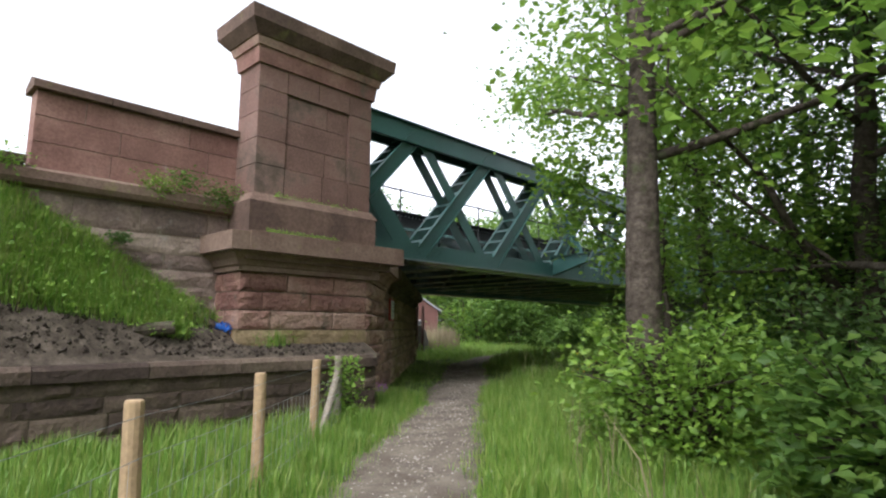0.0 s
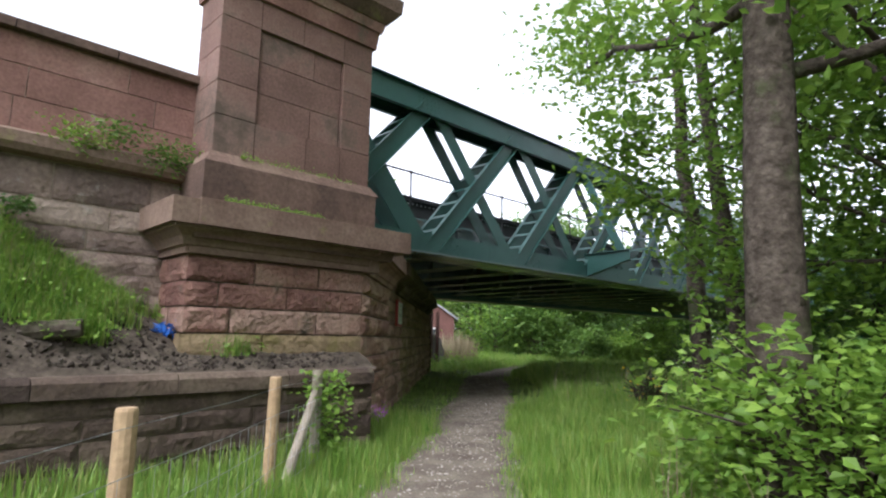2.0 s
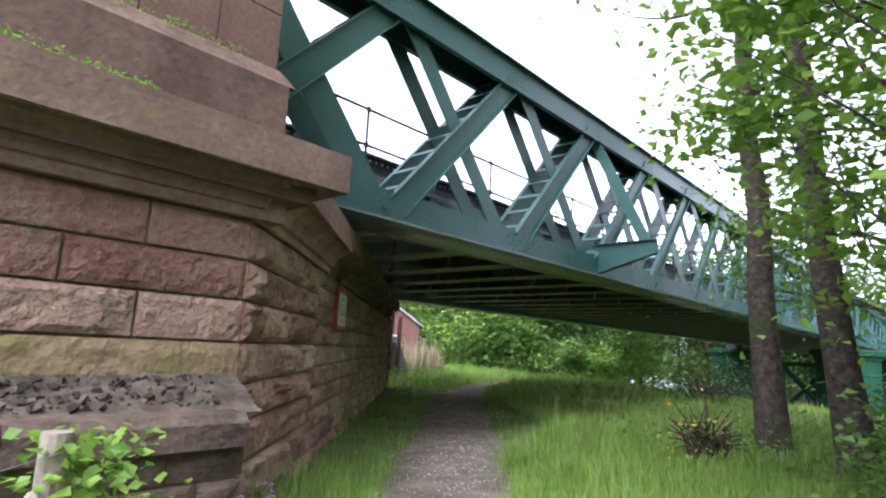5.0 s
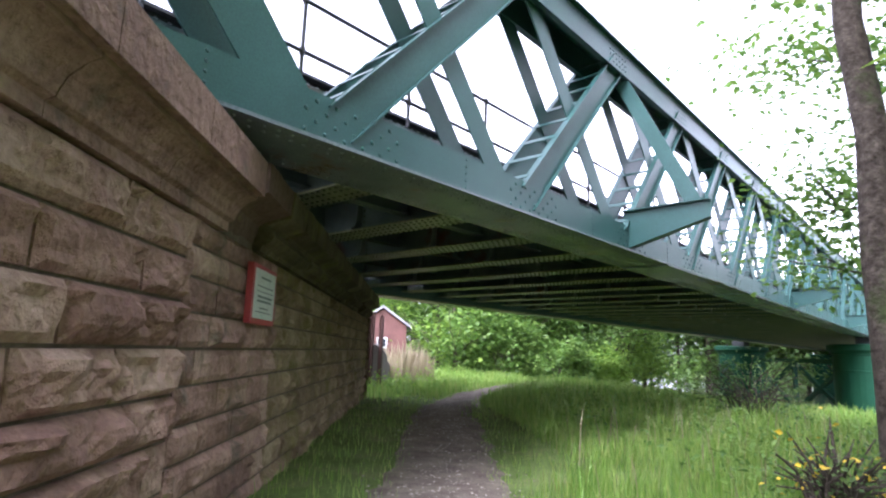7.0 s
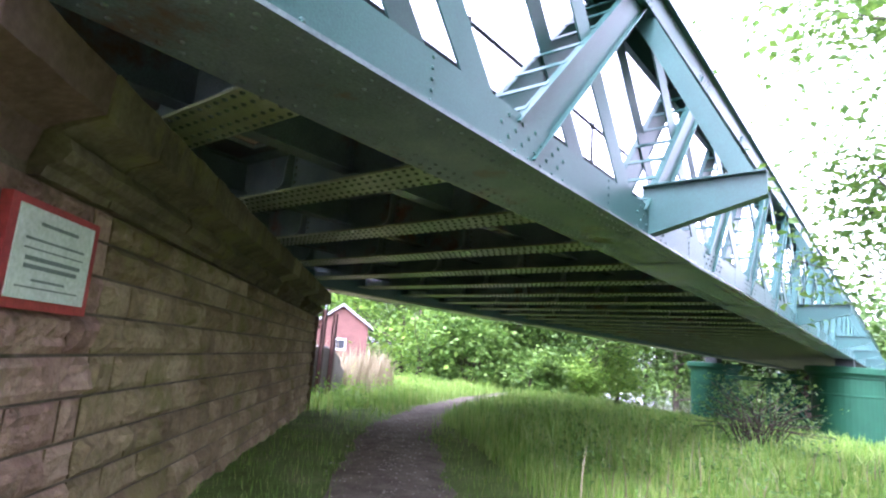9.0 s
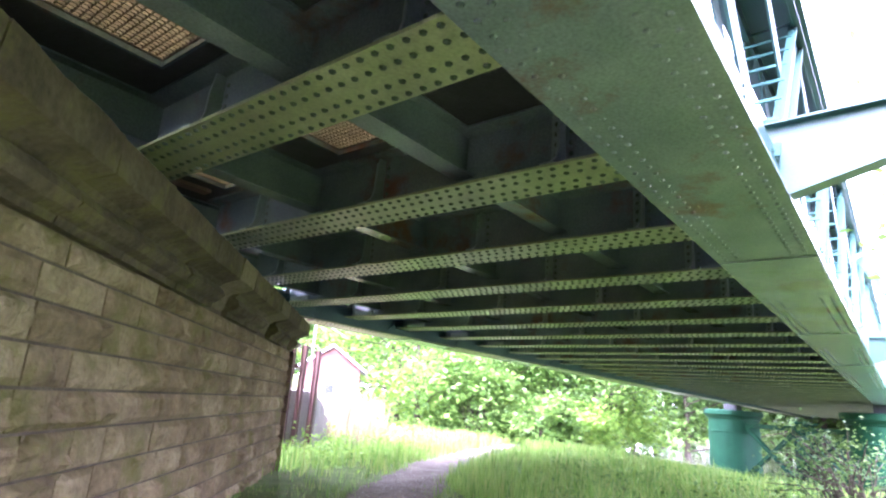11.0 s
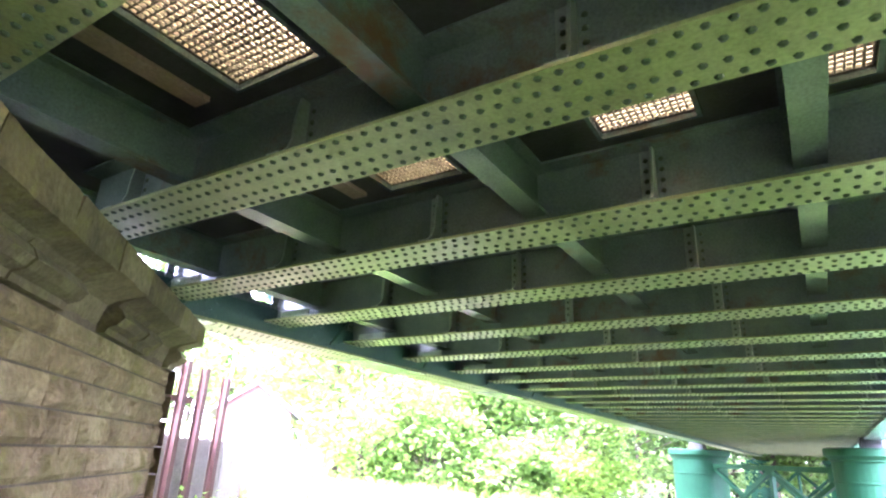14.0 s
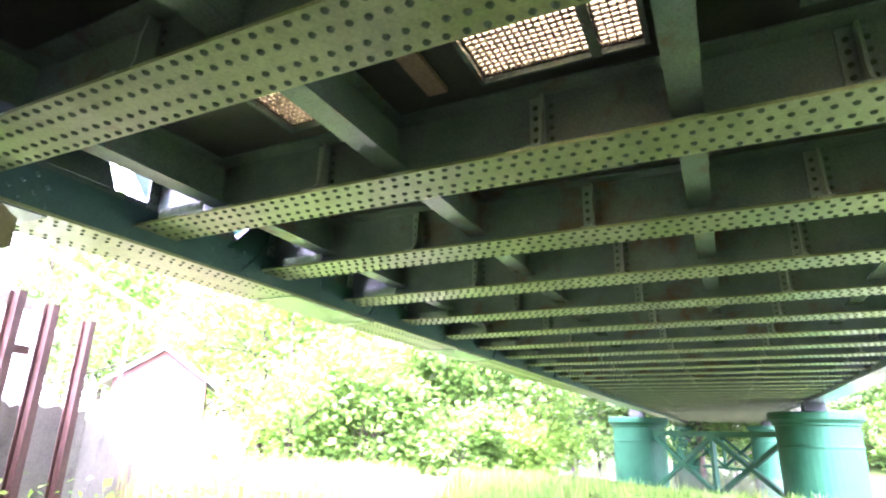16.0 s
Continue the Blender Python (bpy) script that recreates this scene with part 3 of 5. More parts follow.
sec = [(WY - 0.03, 4.665), (WY - 0.03, 4.77), (WY + 0.2, 4.86), (WY + 0.5, 4.77), (WY + 0.5, 4.665)]
for x0, x1 in ((3.34, 4.3), (4.3, 5.3), (5.3, 6.27)):
    part("coping_stone", Build().solid([(x0, y, z) for y, z in sec], [(x1 - 0.012, y, z) for y, z in sec]), COPING, wing)
part("coping_stone", Build().box(-10, WY - 0.06, 3.6, 3.34, WY + 0.6, 3.7), COPING, wing)

# the low retaining wall at the foot of the bank
low = thing("retaining_wall", "low weathered sandstone retaining wall with projecting coping", "wall", kind="structure", at=(0, 10.9, 0))
LY = 11.35
part("core", Build().box(-10, LY + 0.02, -0.3, 8.2, LY + 0.5, 0.84), DARK_MORTAR, low)
course_wall(low, (-10, LY, 0), (1, 0, 0), 18.25, [-0.2, 0.2, 0.46, 0.66, 0.84], (0.5, 1.2), LOW_STONE, 0.035, seed=31)
sec = [(LY - 0.07, 0.845), (LY - 0.07, 0.98), (LY - 0.02, 1.03), (LY + 0.5, 1.05), (LY + 0.5, 0.845)]
for k in range(15):
    x0 = -10 + k * 1.215
    part("coping_stone", Build().solid([(x0, y, z) for y, z in sec], [(x0 + 1.205, y, z) for y, z in sec]), LOW_STONE, low)
sheet("bank", steps((-10, 8.4, 92)), steps((LY + 0.1, WY + 0.2, 18)), bank_z, DEBRIS, "steep bank of dark soil and rubble", "bank")

# ---- the bridge ----
PANEL, NODE0, BAYS = 2.82, 11.23, 38
X_END = NODE0 + PANEL * BAYS


def rivet_line(b, p, q, step, normal, r=0.017):
    p, q = Vector(p), Vector(q)
    n = max(1, int((q - p).length / step))
    for k in range(n + 1):
        b.dome(p + (q - p) * (k / n), normal, r)


def truss(ys, outer, full):
    """One truss: box chords, laced struts and flat ties in two planes."""
    y0, y1 = ys
    t = thing("truss", "dark green riveted truss girder with crossed members", "truss", "trusses of the bridge", "structure", (9, (y0 + y1) / 2, 3.2))
    wa, wb = y0 + 0.09, y1 - 0.24
    b = Build()
    b.box(7.6, y0, 3.06, X_END, y1, 3.09)
    part("bottom_flange", b, GREEN_DIRTY if outer < 0 else FLANGE, t)
    for y in (wa, wb):
        part("chord_web", Build().box(7.6, y - 0.012, 3.092, X_END, y + 0.012, 3.48).box(7.6, y - 0.06, 3.092, X_END, y - 0.014, 3.11), GREEN, t)
        part("chord_web", Build().box(7.6, y - 0.012, 5.9, X_END, y + 0.012, 6.4).box(7.6, y - 0.08, 5.9, X_END, y - 0.014, 5.92), GREEN, t)
    part("top_flange", Build().box(7.6, y0, 6.4, X_END, y1, 6.42).box(7.6, y0 + 0.05, 6.422, X_END, y1 - 0.05, 6.45), GREEN, t)
    for k in range(-1, BAYS):
        x0, x1 = NODE0 + PANEL * k, NODE0 + PANEL * (k + 1)
        near = full and -1 <= k < 9
        # strut: two plates joined by battens
        lo, hi = Vector((x0 + 0.19, 0, 3.28)), Vector((x1 - 0.05, 0, 6.08))
        s = Build()
        for y in (wa + 0.022, wb - 0.022):
            s.beam(lo + Vector((0, y, 0)), hi + Vector((0, y, 0)), 0.018, 0.36)
        d = (hi - lo).normalized()
        nrm = Vector((-d.z, 0, d.x))
        for e in (-0.17, 0.17):
            for y in (wa - 0.0, wb):
                s.beam(lo + nrm * e + Vector((0, y, 0)), hi + nrm * e + Vector((0, y, 0)), 0.09, 0.014)
        nb = 8 if k < 14 else 5
        for j in range(nb):
            c = lo + (hi - lo) * ((j + 0.5) / nb)
            a = c + nrm * 0.18
            s.beam(a + Vector((0, wa, 0)), a + Vector((0, wb, 0)), 0.075, 0.012, side=d)
        part("strut", s, GREEN, t)
        # ties: flat bars, front and back
        for y in (wa + 0.044, wb - 0.044):
            part("tie_bar", Build().beam((x0 + 0.22, y, 6.1), (x1 - 0.19, y, 3.25), 0.02, 0.46 if k < 0 else 0.3), GREEN, t)
        if near:
            r = Build()
            for (cx, cz, rows, cols) in ((x0 + 0.25, 3.28, 4, 11),):
                for i in range(cols):
                    for j in range(rows):
                        if (i + j) % 2 == 0:
                            r.dome((cx - 0.4 + i * 0.1, wa - 0.012, cz - 0.13 + j * 0.085), (0, -1, 0), 0.022)
            rivet_line(r, (x0 + 1.85, wa - 0.014, 3.14), (x0 + 1.85, wa - 0.014, 3.44), 0.07, (0, -1, 0))
            rivet_line(r, (x0, y0 + 0.05, 3.092), (x1, y0 + 0.05, 3.092), 0.1, (0, 0, 1), 0.014)
            for z in (5.97, 6.34):
                rivet_line(r, (x0, wa - 0.014, z), (x1, wa - 0.014, z), 0.11, (0, -1, 0))
            for i in range(6):
                for j in range(5):
                    r.dome((x0 - 0.3 + i * 0.11, wa - 0.014, 5.97 + j * 0.09), (0, -1, 0), 0.018)
            u = Build()
            for y, sh in ((y0 + 0.09, 0.0), (y0 + 0.2, 0.06), (y1 - 0.2, 0.06), (y1 - 0.09, 0.0)):
                rivet_line(u, (x0 + sh, y, 3.06), (x1 + sh, y, 3.06), 0.12, (0, 0, -1), 0.02)
            part("rivets", r, GREEN, t, kind="stuff")
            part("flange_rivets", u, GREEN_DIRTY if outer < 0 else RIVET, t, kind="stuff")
    # flange splices: doubling plates under the bottom flange
    for x in (18.55, 23.7, 29.0):
        part("splice_plate", Build().box(x, y0 + 0.01, 3.045, x + 2.0, y1 - 0.01, 3.059), GREEN_DIRTY, t)
    return t


near_truss = truss(NEAR_Y, -1, True)
far_truss = truss(FAR_Y, 1, True)

# outriggers that stay the near truss
for k in range(8):
    x = 17.1 + 12.2 * k
    for sgn, y0, web in ((-1, NEAR_Y[0], NEAR_Y[0] + 0.15), (1, FAR_Y[1], FAR_Y[1] - 0.15)):
        o = thing("outrigger", "green iron bracket with a raking stay up to the top chord", "bracket", "outriggers along the truss", "", (x, web, 3.3))
        tip = y0 + sgn * 1.15
        b = Build()
        b.solid([(x - 0.012, web, 3.11), (x - 0.012, tip, 3.48), (x - 0.012, tip, 3.72), (x - 0.012, web, 3.7)], [(x + 0.012, web, 3.11), (x + 0.012, tip, 3.48), (x + 0.012, tip, 3.72), (x + 0.012, web, 3.7)])
        part("web", b, GREEN, o)
        part("top_angle", Build().beam((x, web, 3.71), (x, tip, 3.73), 0.16, 0.018, side=(1, 0, 0)), GREEN, o)
        part("bottom_angle", Build().beam((x, web, 3.1), (x, tip, 3.47), 0.16, 0.018, side=(1, 0, 0)), GREEN, o)
        part("stay", Build().beam((x, tip - sgn * 0.12, 3.5), (x, web - sgn * 0.1, 6.1), 0.02, 0.22, side=(1, 0, 0)).beam((x + 0.05, tip - sgn * 0.05, 3.5), (x + 0.05, web - sgn * 0.03, 6.1), 0.1, 0.016, side=(1, 0, 0)), GREEN, o)

# cross girders, clipped by the skew abutment
GIRDER_X0, GIRDER_STEP = 16.29, 1.78


def wall_y(x):
    return CORNER.y + (x - CORNER.x) * SKEW.y / SKEW.x


def girder_parts(x, ya, yb, parent, rivets):
    part("bottom_flange", Build().box(x - 0.25, ya, SOFFIT, x + 0.25, yb, SOFFIT + 0.025), FLANGE, parent)
    part("web", Build().box(x - 0.008, ya, SOFFIT + 0.027, x + 0.008, yb, 3.81), GREEN_DIRTY, parent)
    for s in (-1, 1):
        part("angle", Build().box(x + s * 0.05 - 0.04, ya, SOFFIT + 0.027, x + s * 0.05 + 0.04, yb, SOFFIT + 0.045), GREEN_DIRTY, parent)
    part("top_flange", Build().box(x - 0.18, ya, 3.812, x + 0.18, yb, 3.83), GREEN_DIRTY, parent)
    y = 14.93
    while y < yb - 0.2:
        if y > ya + 0.2:
            for s in (-1, 1):
                # an angle riveted to the web; its outstanding leg is joggled out over the flange at the foot
                leg = [(0.012, 0.05), (0.23, 0.03), (0.235, 0.05), (0.19, 0.075), (0.15, 0.12), (0.125, 0.2), (0.12, 0.36), (0.09, 0.54), (0.012, 0.54)]
                part("stiffener", Build().solid([(x + s * p, y - 0.04, SOFFIT + q) for p, q in leg], [(x + s * p, y - 0.018, SOFFIT + q) for p, q in leg])
                     .box(x + s * 0.01, y - 0.017, SOFFIT + 0.05, x + s * 0.026, y + 0.075, 3.8)
                     .box(x + s * 0.05, y - 0.06, SOFFIT + 0.027, x + s * 0.24, y + 0.06, SOFFIT + 0.046), STIFF, parent)
        y += 1.95
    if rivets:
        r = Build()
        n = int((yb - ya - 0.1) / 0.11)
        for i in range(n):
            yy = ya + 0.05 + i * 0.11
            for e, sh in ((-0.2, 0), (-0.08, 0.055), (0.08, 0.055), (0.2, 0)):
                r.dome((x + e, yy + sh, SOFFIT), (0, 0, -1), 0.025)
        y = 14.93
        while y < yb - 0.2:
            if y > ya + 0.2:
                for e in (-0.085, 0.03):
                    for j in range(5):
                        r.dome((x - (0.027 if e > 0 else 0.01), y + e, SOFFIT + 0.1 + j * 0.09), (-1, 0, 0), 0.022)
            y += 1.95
        part("rivets", r, RIVET, parent, "rivet heads with their shading in the dark colour", "stuff")


full_girder = None
for k in range(-4, 52):
    x = GIRDER_X0 + GIRDER_STEP * k
    ya, yb = NEAR_Y[1] - 0.15, FAR_Y[0] + 0.1
    cut = wall_y(x) + 0.5 if x < 19.6 else 99
    if cut < ya + 0.4:
        continue
    if cut < yb:
        g = thing("cross_girder", "weathered green riveted cross girder under the deck", "girder", "cross girders of the bridge", "", (x, ya, SOFFIT))
        girder_parts(x, ya, cut, g, True)
    elif full_girder is None:
        full_girder = thing("cross_girder", "weathered green riveted cross girder under the deck", "girder", "cross girders of the bridge", "", (x, ya, SOFFIT))
        girder_parts(x, ya, yb, full_girder, True)
    else:
        copy_thing(full_girder, Matrix.Translation((x, ya, SOFFIT)))

# rail bearers and deck
deck = thing("bridge_deck", "dark deck of plates and timbers with open grating panels", "deck", kind="structure", at=(9, 18, 3.9))
for y in (15.85, 17.83, 20.05, 22.0):
    part("rail_bearer", Build().box(9, y - 0.008, 3.44, X_END, y + 0.008, 3.81).box(9, y - 0.1, 3.42, X_END, y + 0.1, 3.44).box(9, y - 0.12, 3.81, X_END, y + 0.12, 3.826), GREEN_DIRTY, deck)
y_edges = [14.36, 15.45, 15.75, 16.47, 17.13, 18.03, 18.29, 18.37, 19.12, 20.47, 20.87, 22.88]
GRATES = (1, 3, 5, 7, 9)


def lit(i, k):
    """Whether the deck has a light panel in strip i of bay k."""
    if not -2 <= k < 12:
        return False
    return {1: k in (0, 1, 2, 3), 5: k in (2, 4, 6), 9: k >= 2}.get(i, True)


for i, (a, b2) in enumerate(zip(y_edges, y_edges[1:])):
    if i in GRATES:
        for k in range(-4, 52):
            x = GIRDER_X0 + GIRDER_STEP * k
            shut = not lit(i, k)
            part("deck_plate", Build().box(x - 0.38, a, 3.835, x + (GIRDER_STEP - 0.381 if shut else 0.3), b2, 3.88), DARK_IRON, deck)
    else:
        part("deck_plate", Build().box(8.5, a, 3.835, X_END, b2, 3.88), DARK_IRON, deck)
for k in range(-2, 12):
    x0, x1 = GIRDER_X0 + GIRDER_STEP * k + 0.3, GIRDER_X0 + GIRDER_STEP * (k + 1) - 0.38
    part("deck_strip", Build().box(x0 - 0.2, 19.42, 3.79, x1, 19.58, 3.83), PRIMER, deck, "faded pink primed strip")
    for i in GRATES:
        a, b2 = y_edges[i], y_edges[i + 1]
        if not lit(i, k):
            if i == 9:
                part("deck_strip", Build().box(x0 - 0.2, a, 3.80, x1, b2, 3.83), PRIMER, deck, "faded pink primed strip")
            continue
        # a dark frame hung under each panel
        part("frame", Build().box(x0 - 0.03, a - 0.04, 3.79, x1 + 0.03, a - 0.005, 3.834).box(x0 - 0.03, b2 + 0.005, 3.79, x1 + 0.03, b2 + 0.04, 3.834).box(x1 + 0.005, a - 0.005, 3.79, x1 + 0.03, b2 + 0.005, 3.834), GREEN_DIRTY, deck)
        g = Build()
        n = int((b2 - a) / 0.045)
        for j in range(n + 1):
            y = a + (b2 - a) * j / n
            g.box(x0, y - 0.006, 3.845, x1, y + 0.006, 3.872)
        m = int((x1 - x0) / 0.05)
        for j in range(m + 1):
            x = x0 + (x1 - x0) * j / m
            g.box(x - 0.006, a, 3.848, x + 0.006, b2, 3.869)
        gr = part("grating", g, GRATING, deck, "dark grid of a deck light panel")
        part("panel", Build().box(x0, a, 3.873, x1, b2, 3.878), PANEL_RESIN, gr, "cream translucent deck panel")

SIDE = "weathered green side plate along the truss"
part("side_plate", Build().box(9, 14.27, 3.1, X_END, 14.284, 3.9), GREEN_DIRTY, deck, SIDE)
part("side_plate", Build().box(9, 22.89, 3.1, X_END, 22.904, 3.55), GREEN_DIRTY, deck, SIDE)
for x0, x1 in ((9, 19.2), (19.75, 20.98), (21.45, 22.55), (22.85, 24.4), (24.6, X_END)):
    slant = 0.16
    part("side_plate", Build().solid([(x0 + slant, 22.89, 3.552), (x1 + slant, 22.89, 3.552), (x1, 22.89, 3.92), (x0, 22.89, 3.92)], [(x0 + slant, 22.904, 3.552), (x1 + slant, 22.904, 3.552), (x1, 22.904, 3.92), (x0, 22.904, 3.92)]), GREEN_DIRTY, deck, SIDE)
# riveted angles where each girder meets the far side plate
for k in range(0, 14):
    x = GIRDER_X0 + GIRDER_STEP * k
    part("end_angle", Build().box(x - 0.14, 22.87, 3.1, x - 0.03, 22.888, 3.83).box(x + 0.03, 22.87, 3.1, x + 0.14, 22.888, 3.83), STIFF, deck)
    u = Build()
    for e in (-0.11, -0.065, 0.065, 0.11):
        rivet_line(u, (x + e, 22.87, 3.16 + 0.04 * (abs(e) > 0.1)), (x + e, 22.87, 3.76), 0.09, (0, -1, 0), 0.018)
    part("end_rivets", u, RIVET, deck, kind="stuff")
    u = Build().box(x - 0.27, 21.95, 3.285, x - 0.245, 22.5, 3.37)
    rivet_line(u, (x - 0.27, 22.0, 3.33), (x - 0.27, 22.45, 3.33), 0.11, (-1, 0, 0), 0.02)
    part("packing_plate", u, STIFF, deck)

# ---- river piers ----
def column(x, y, r, name="column"):
    b = Build()
    n = 40
    prof = [(r * 1.03, -4.2), (r * 1.03, -2.2), (r, -2.15), (r, 1.0), (r * 1.02, 1.02), (r * 1.02, 1.1), (r, 1.12), (r, 2.0), (r * 1.05, 2.04), (r * 1.05, 2.12), (r * 1.1, 2.22), (r * 1.16, 2.3), (r * 1.16, 2.6), (r * 1.1, 2.66)]
    rings = [[(x + q * math.cos(2 * math.pi * k / n), y + q * math.sin(2 * math.pi * k / n), z) for k in range(n)] for q, z in prof]
    for g in rings:
        b.v += g
    for i in range(len(rings) - 1):
        for k in range(n):
            b.f.append((i * n + k, i * n + (k + 1) % n, (i + 1) * n + (k + 1) % n, (i + 1) * n + k))
    b.f.append(tuple((len(rings) - 1) * n + k for k in range(n)))
    return b


for i, (ax, ay, bx, by) in enumerate(((63.5, 23.8, 52.6, 14.0), (105.0, 23.5, 91.0, 14.2))):
    p = thing("river_pier", "green cast iron column pier with crossed bracing", "pier", "river piers", "", ((ax + bx) / 2, (ay + by) / 2, -2))
    for (x, y) in ((ax, ay), (bx, by)):
        part("column", column(x, y, 1.8), COLUMN_GREEN, p, smooth=False)
        part("bearing", Build().box(x - 0.8, y - 0.45, 2.66, x + 0.8, y + 0.45, 3.18), DARK_IRON, p)
    a, c = Vector((ax, ay, 0)), Vector((bx, by, 0))
    d = (c - a).normalized()
    a, c = a + d * 1.75, c - d * 1.75
    side = Vector((-d.y, d.x, 0))
    part("brace_beam", Build().beam(a + Vector((0, 0, 1.6)), c + Vector((0, 0, 1.6)), 0.3, 0.3, side=side), COLUMN_GREEN, p)
    part("brace_beam", Build().beam(a + Vector((0, 0, -2.0)), c + Vector((0, 0, -2.0)), 0.3, 0.24, side=side), COLUMN_GREEN, p)
    m = (a + c) / 2
    part("brace_post", Build().beam(m + Vector((0, 0, -1.9)), m + Vector((0, 0, 1.5)), 0.25, 0.25, side=side), COLUMN_GREEN, p)
    for u, v in ((a, m), (m, c)):
        part("brace_diagonal", Build().beam(u + Vector((0, 0, 1.45)), v + Vector((0, 0, -1.85)), 0.2, 0.26, side=side), COLUMN_GREEN, p)
        part("brace_diagonal", Build().beam(u + Vector((0, 0, -1.85)), v + Vector((0, 0, 1.45)), 0.2, 0.26, side=side), COLUMN_GREEN, p)

# ---- vegetation ----
def leaves_mesh(name, centres, sizes, mat, rnd, droop=0.3, narrow=0.68):
    """Many small folded leaves in one mesh."""
    n = len(centres)
    c = np.array(centres, float)
    s = np.array(sizes, float)[:, None]
    rs = np.random.RandomState(int(rnd.random() * 1e6))
    a = rs.normal(size=(n, 3))
    a[:, 2] = a[:, 2] * 0.35 - droop
    a /= np.linalg.norm(a, axis=1)[:, None]
    u = rs.normal(size=(n, 3)) * 0.5 + np.array([0, 0, 1.0])
    b = np.cross(a, u)
    b /= np.linalg.norm(b, axis=1)[:, None] + 1e-9
    nrm = np.cross(b, a)
    base, tip = c - a * s * 0.5, c + a * s * 0.5
    mid = c - a * s * 0.08
    l = mid + b * s * narrow * 0.5 + nrm * s * 0.1
    r = mid - b * s * narrow * 0.5 + nrm * s * 0.1
    v = np.stack([base, r, tip, l], 1).reshape(-1, 3)
    i = np.arange(n)[:, None] * 4
    f = np.concatenate([i + np.array([0, 1, 2]), i + np.array([0, 2, 3])], 1).reshape(-1, 3)
    me = bpy.data.meshes.new(name)
    me.from_pydata(v.tolist(), [], f.tolist())
    me.materials.append(mat)
    return me


def limb(b, p, d, length, r, rnd, tips, depth, bend=0.25, split=(2, 3), up=0.15):
    """A tapering limb that forks; leaf places gather at its ends."""
    p, d = Vector(p), Vector(d).normalized()
    n = 4
    r1 = r * 0.62
    line, rad = [p], [r]
    for k in range(n):
        d = (d + Vector((rnd.uniform(-1, 1), rnd.uniform(-1, 1), rnd.uniform(-0.6, 0.8) + up)) * bend * 0.5).normalized()
        q = p + d * (length / n)
        ra, rb = r + (r1 - r) * k / n, r + (r1 - r) * (k + 1) / n
        line.append(q)
        rad.append(rb)
        if depth <= 1:
            tips.append((q.copy(), d.copy()))
        p = q
    b.pipe(line, rad, 7 if r > 0.05 else 5)
    if depth > 0:
        for _ in range(rnd.randint(*split)):
            dd = (d + Vector((rnd.uniform(-1, 1), rnd.uniform(-1, 1), rnd.uniform(-0.35, 0.55))) * 0.9).normalized()
            limb(b, p, dd, length * rnd.uniform(0.55, 0.8), r1 * 0.75, rnd, tips, depth - 1, bend, split, up)


def tree(name, at, height, r, lean, seed, leaf, label, leaf_size=0.1, per_tip=22, spread=0.5, clear=0.35, boughs=9, depth=2, reach=0.35, group="", bias=(0, 0, 0)):
    rnd = random.Random(seed)
    x, y = at
    z = ground_z(x, y) - 0.1
    t = thing(name, label, "tree", group, "", (x, y, z))
    b = Build()
    tips = []
    p = Vector((x, y, z))
    n = 9
    line, rad = [p, p + Vector((lean[0], lean[1], 1)) * 0.18], [r * 1.5, r * 1.15]
    for k in range(n):
        q = Vector((x + lean[0] * height * (k + 1) / n + rnd.uniform(-1, 1) * 0.06, y + lean[1] * height * (k + 1) / n + rnd.uniform(-1, 1) * 0.06, z + height * (k + 1) / n))
        ra, rb = r * (1 - 0.8 * k / n), r * (1 - 0.8 * (k + 1) / n)
        line.append(q)
        rad.append(rb)
        p = q
    b.pipe(line, rad, 12)
    bough = Build()
    for k in range(boughs):
        h = clear + (1 - clear) * (k + rnd.random()) / boughs
        q = Vector((x + lean[0] * height * h, y + lean[1] * height * h, z + height * h))
        a = rnd.uniform(0, 2 * math.pi)
        d = Vector((math.cos(a), math.sin(a), rnd.uniform(0.0, 0.7))) + Vector(bias)
        limb(bough, q, d, height * reach * (1.15 - 0.6 * h), r * (0.36 - 0.22 * h), rnd, tips, depth)
    part("trunk", b, BARK, t, smooth=True)
    part("branchwork", bough, BARK, t, kind="stuff", smooth=True)
    cs, ss = [], []
    for q, d in tips:
        for _ in range(per_tip):
            o = Vector((rnd.gauss(0, 1), rnd.gauss(0, 1), rnd.gauss(0, 0.7))) * spread * 0.5
            cs.append(tuple(q + o))
            ss.append(leaf_size * rnd.uniform(0.6, 1.3))
    part("crown", leaves_mesh("crown", cs, ss, leaf, rnd), None, t)
    return t


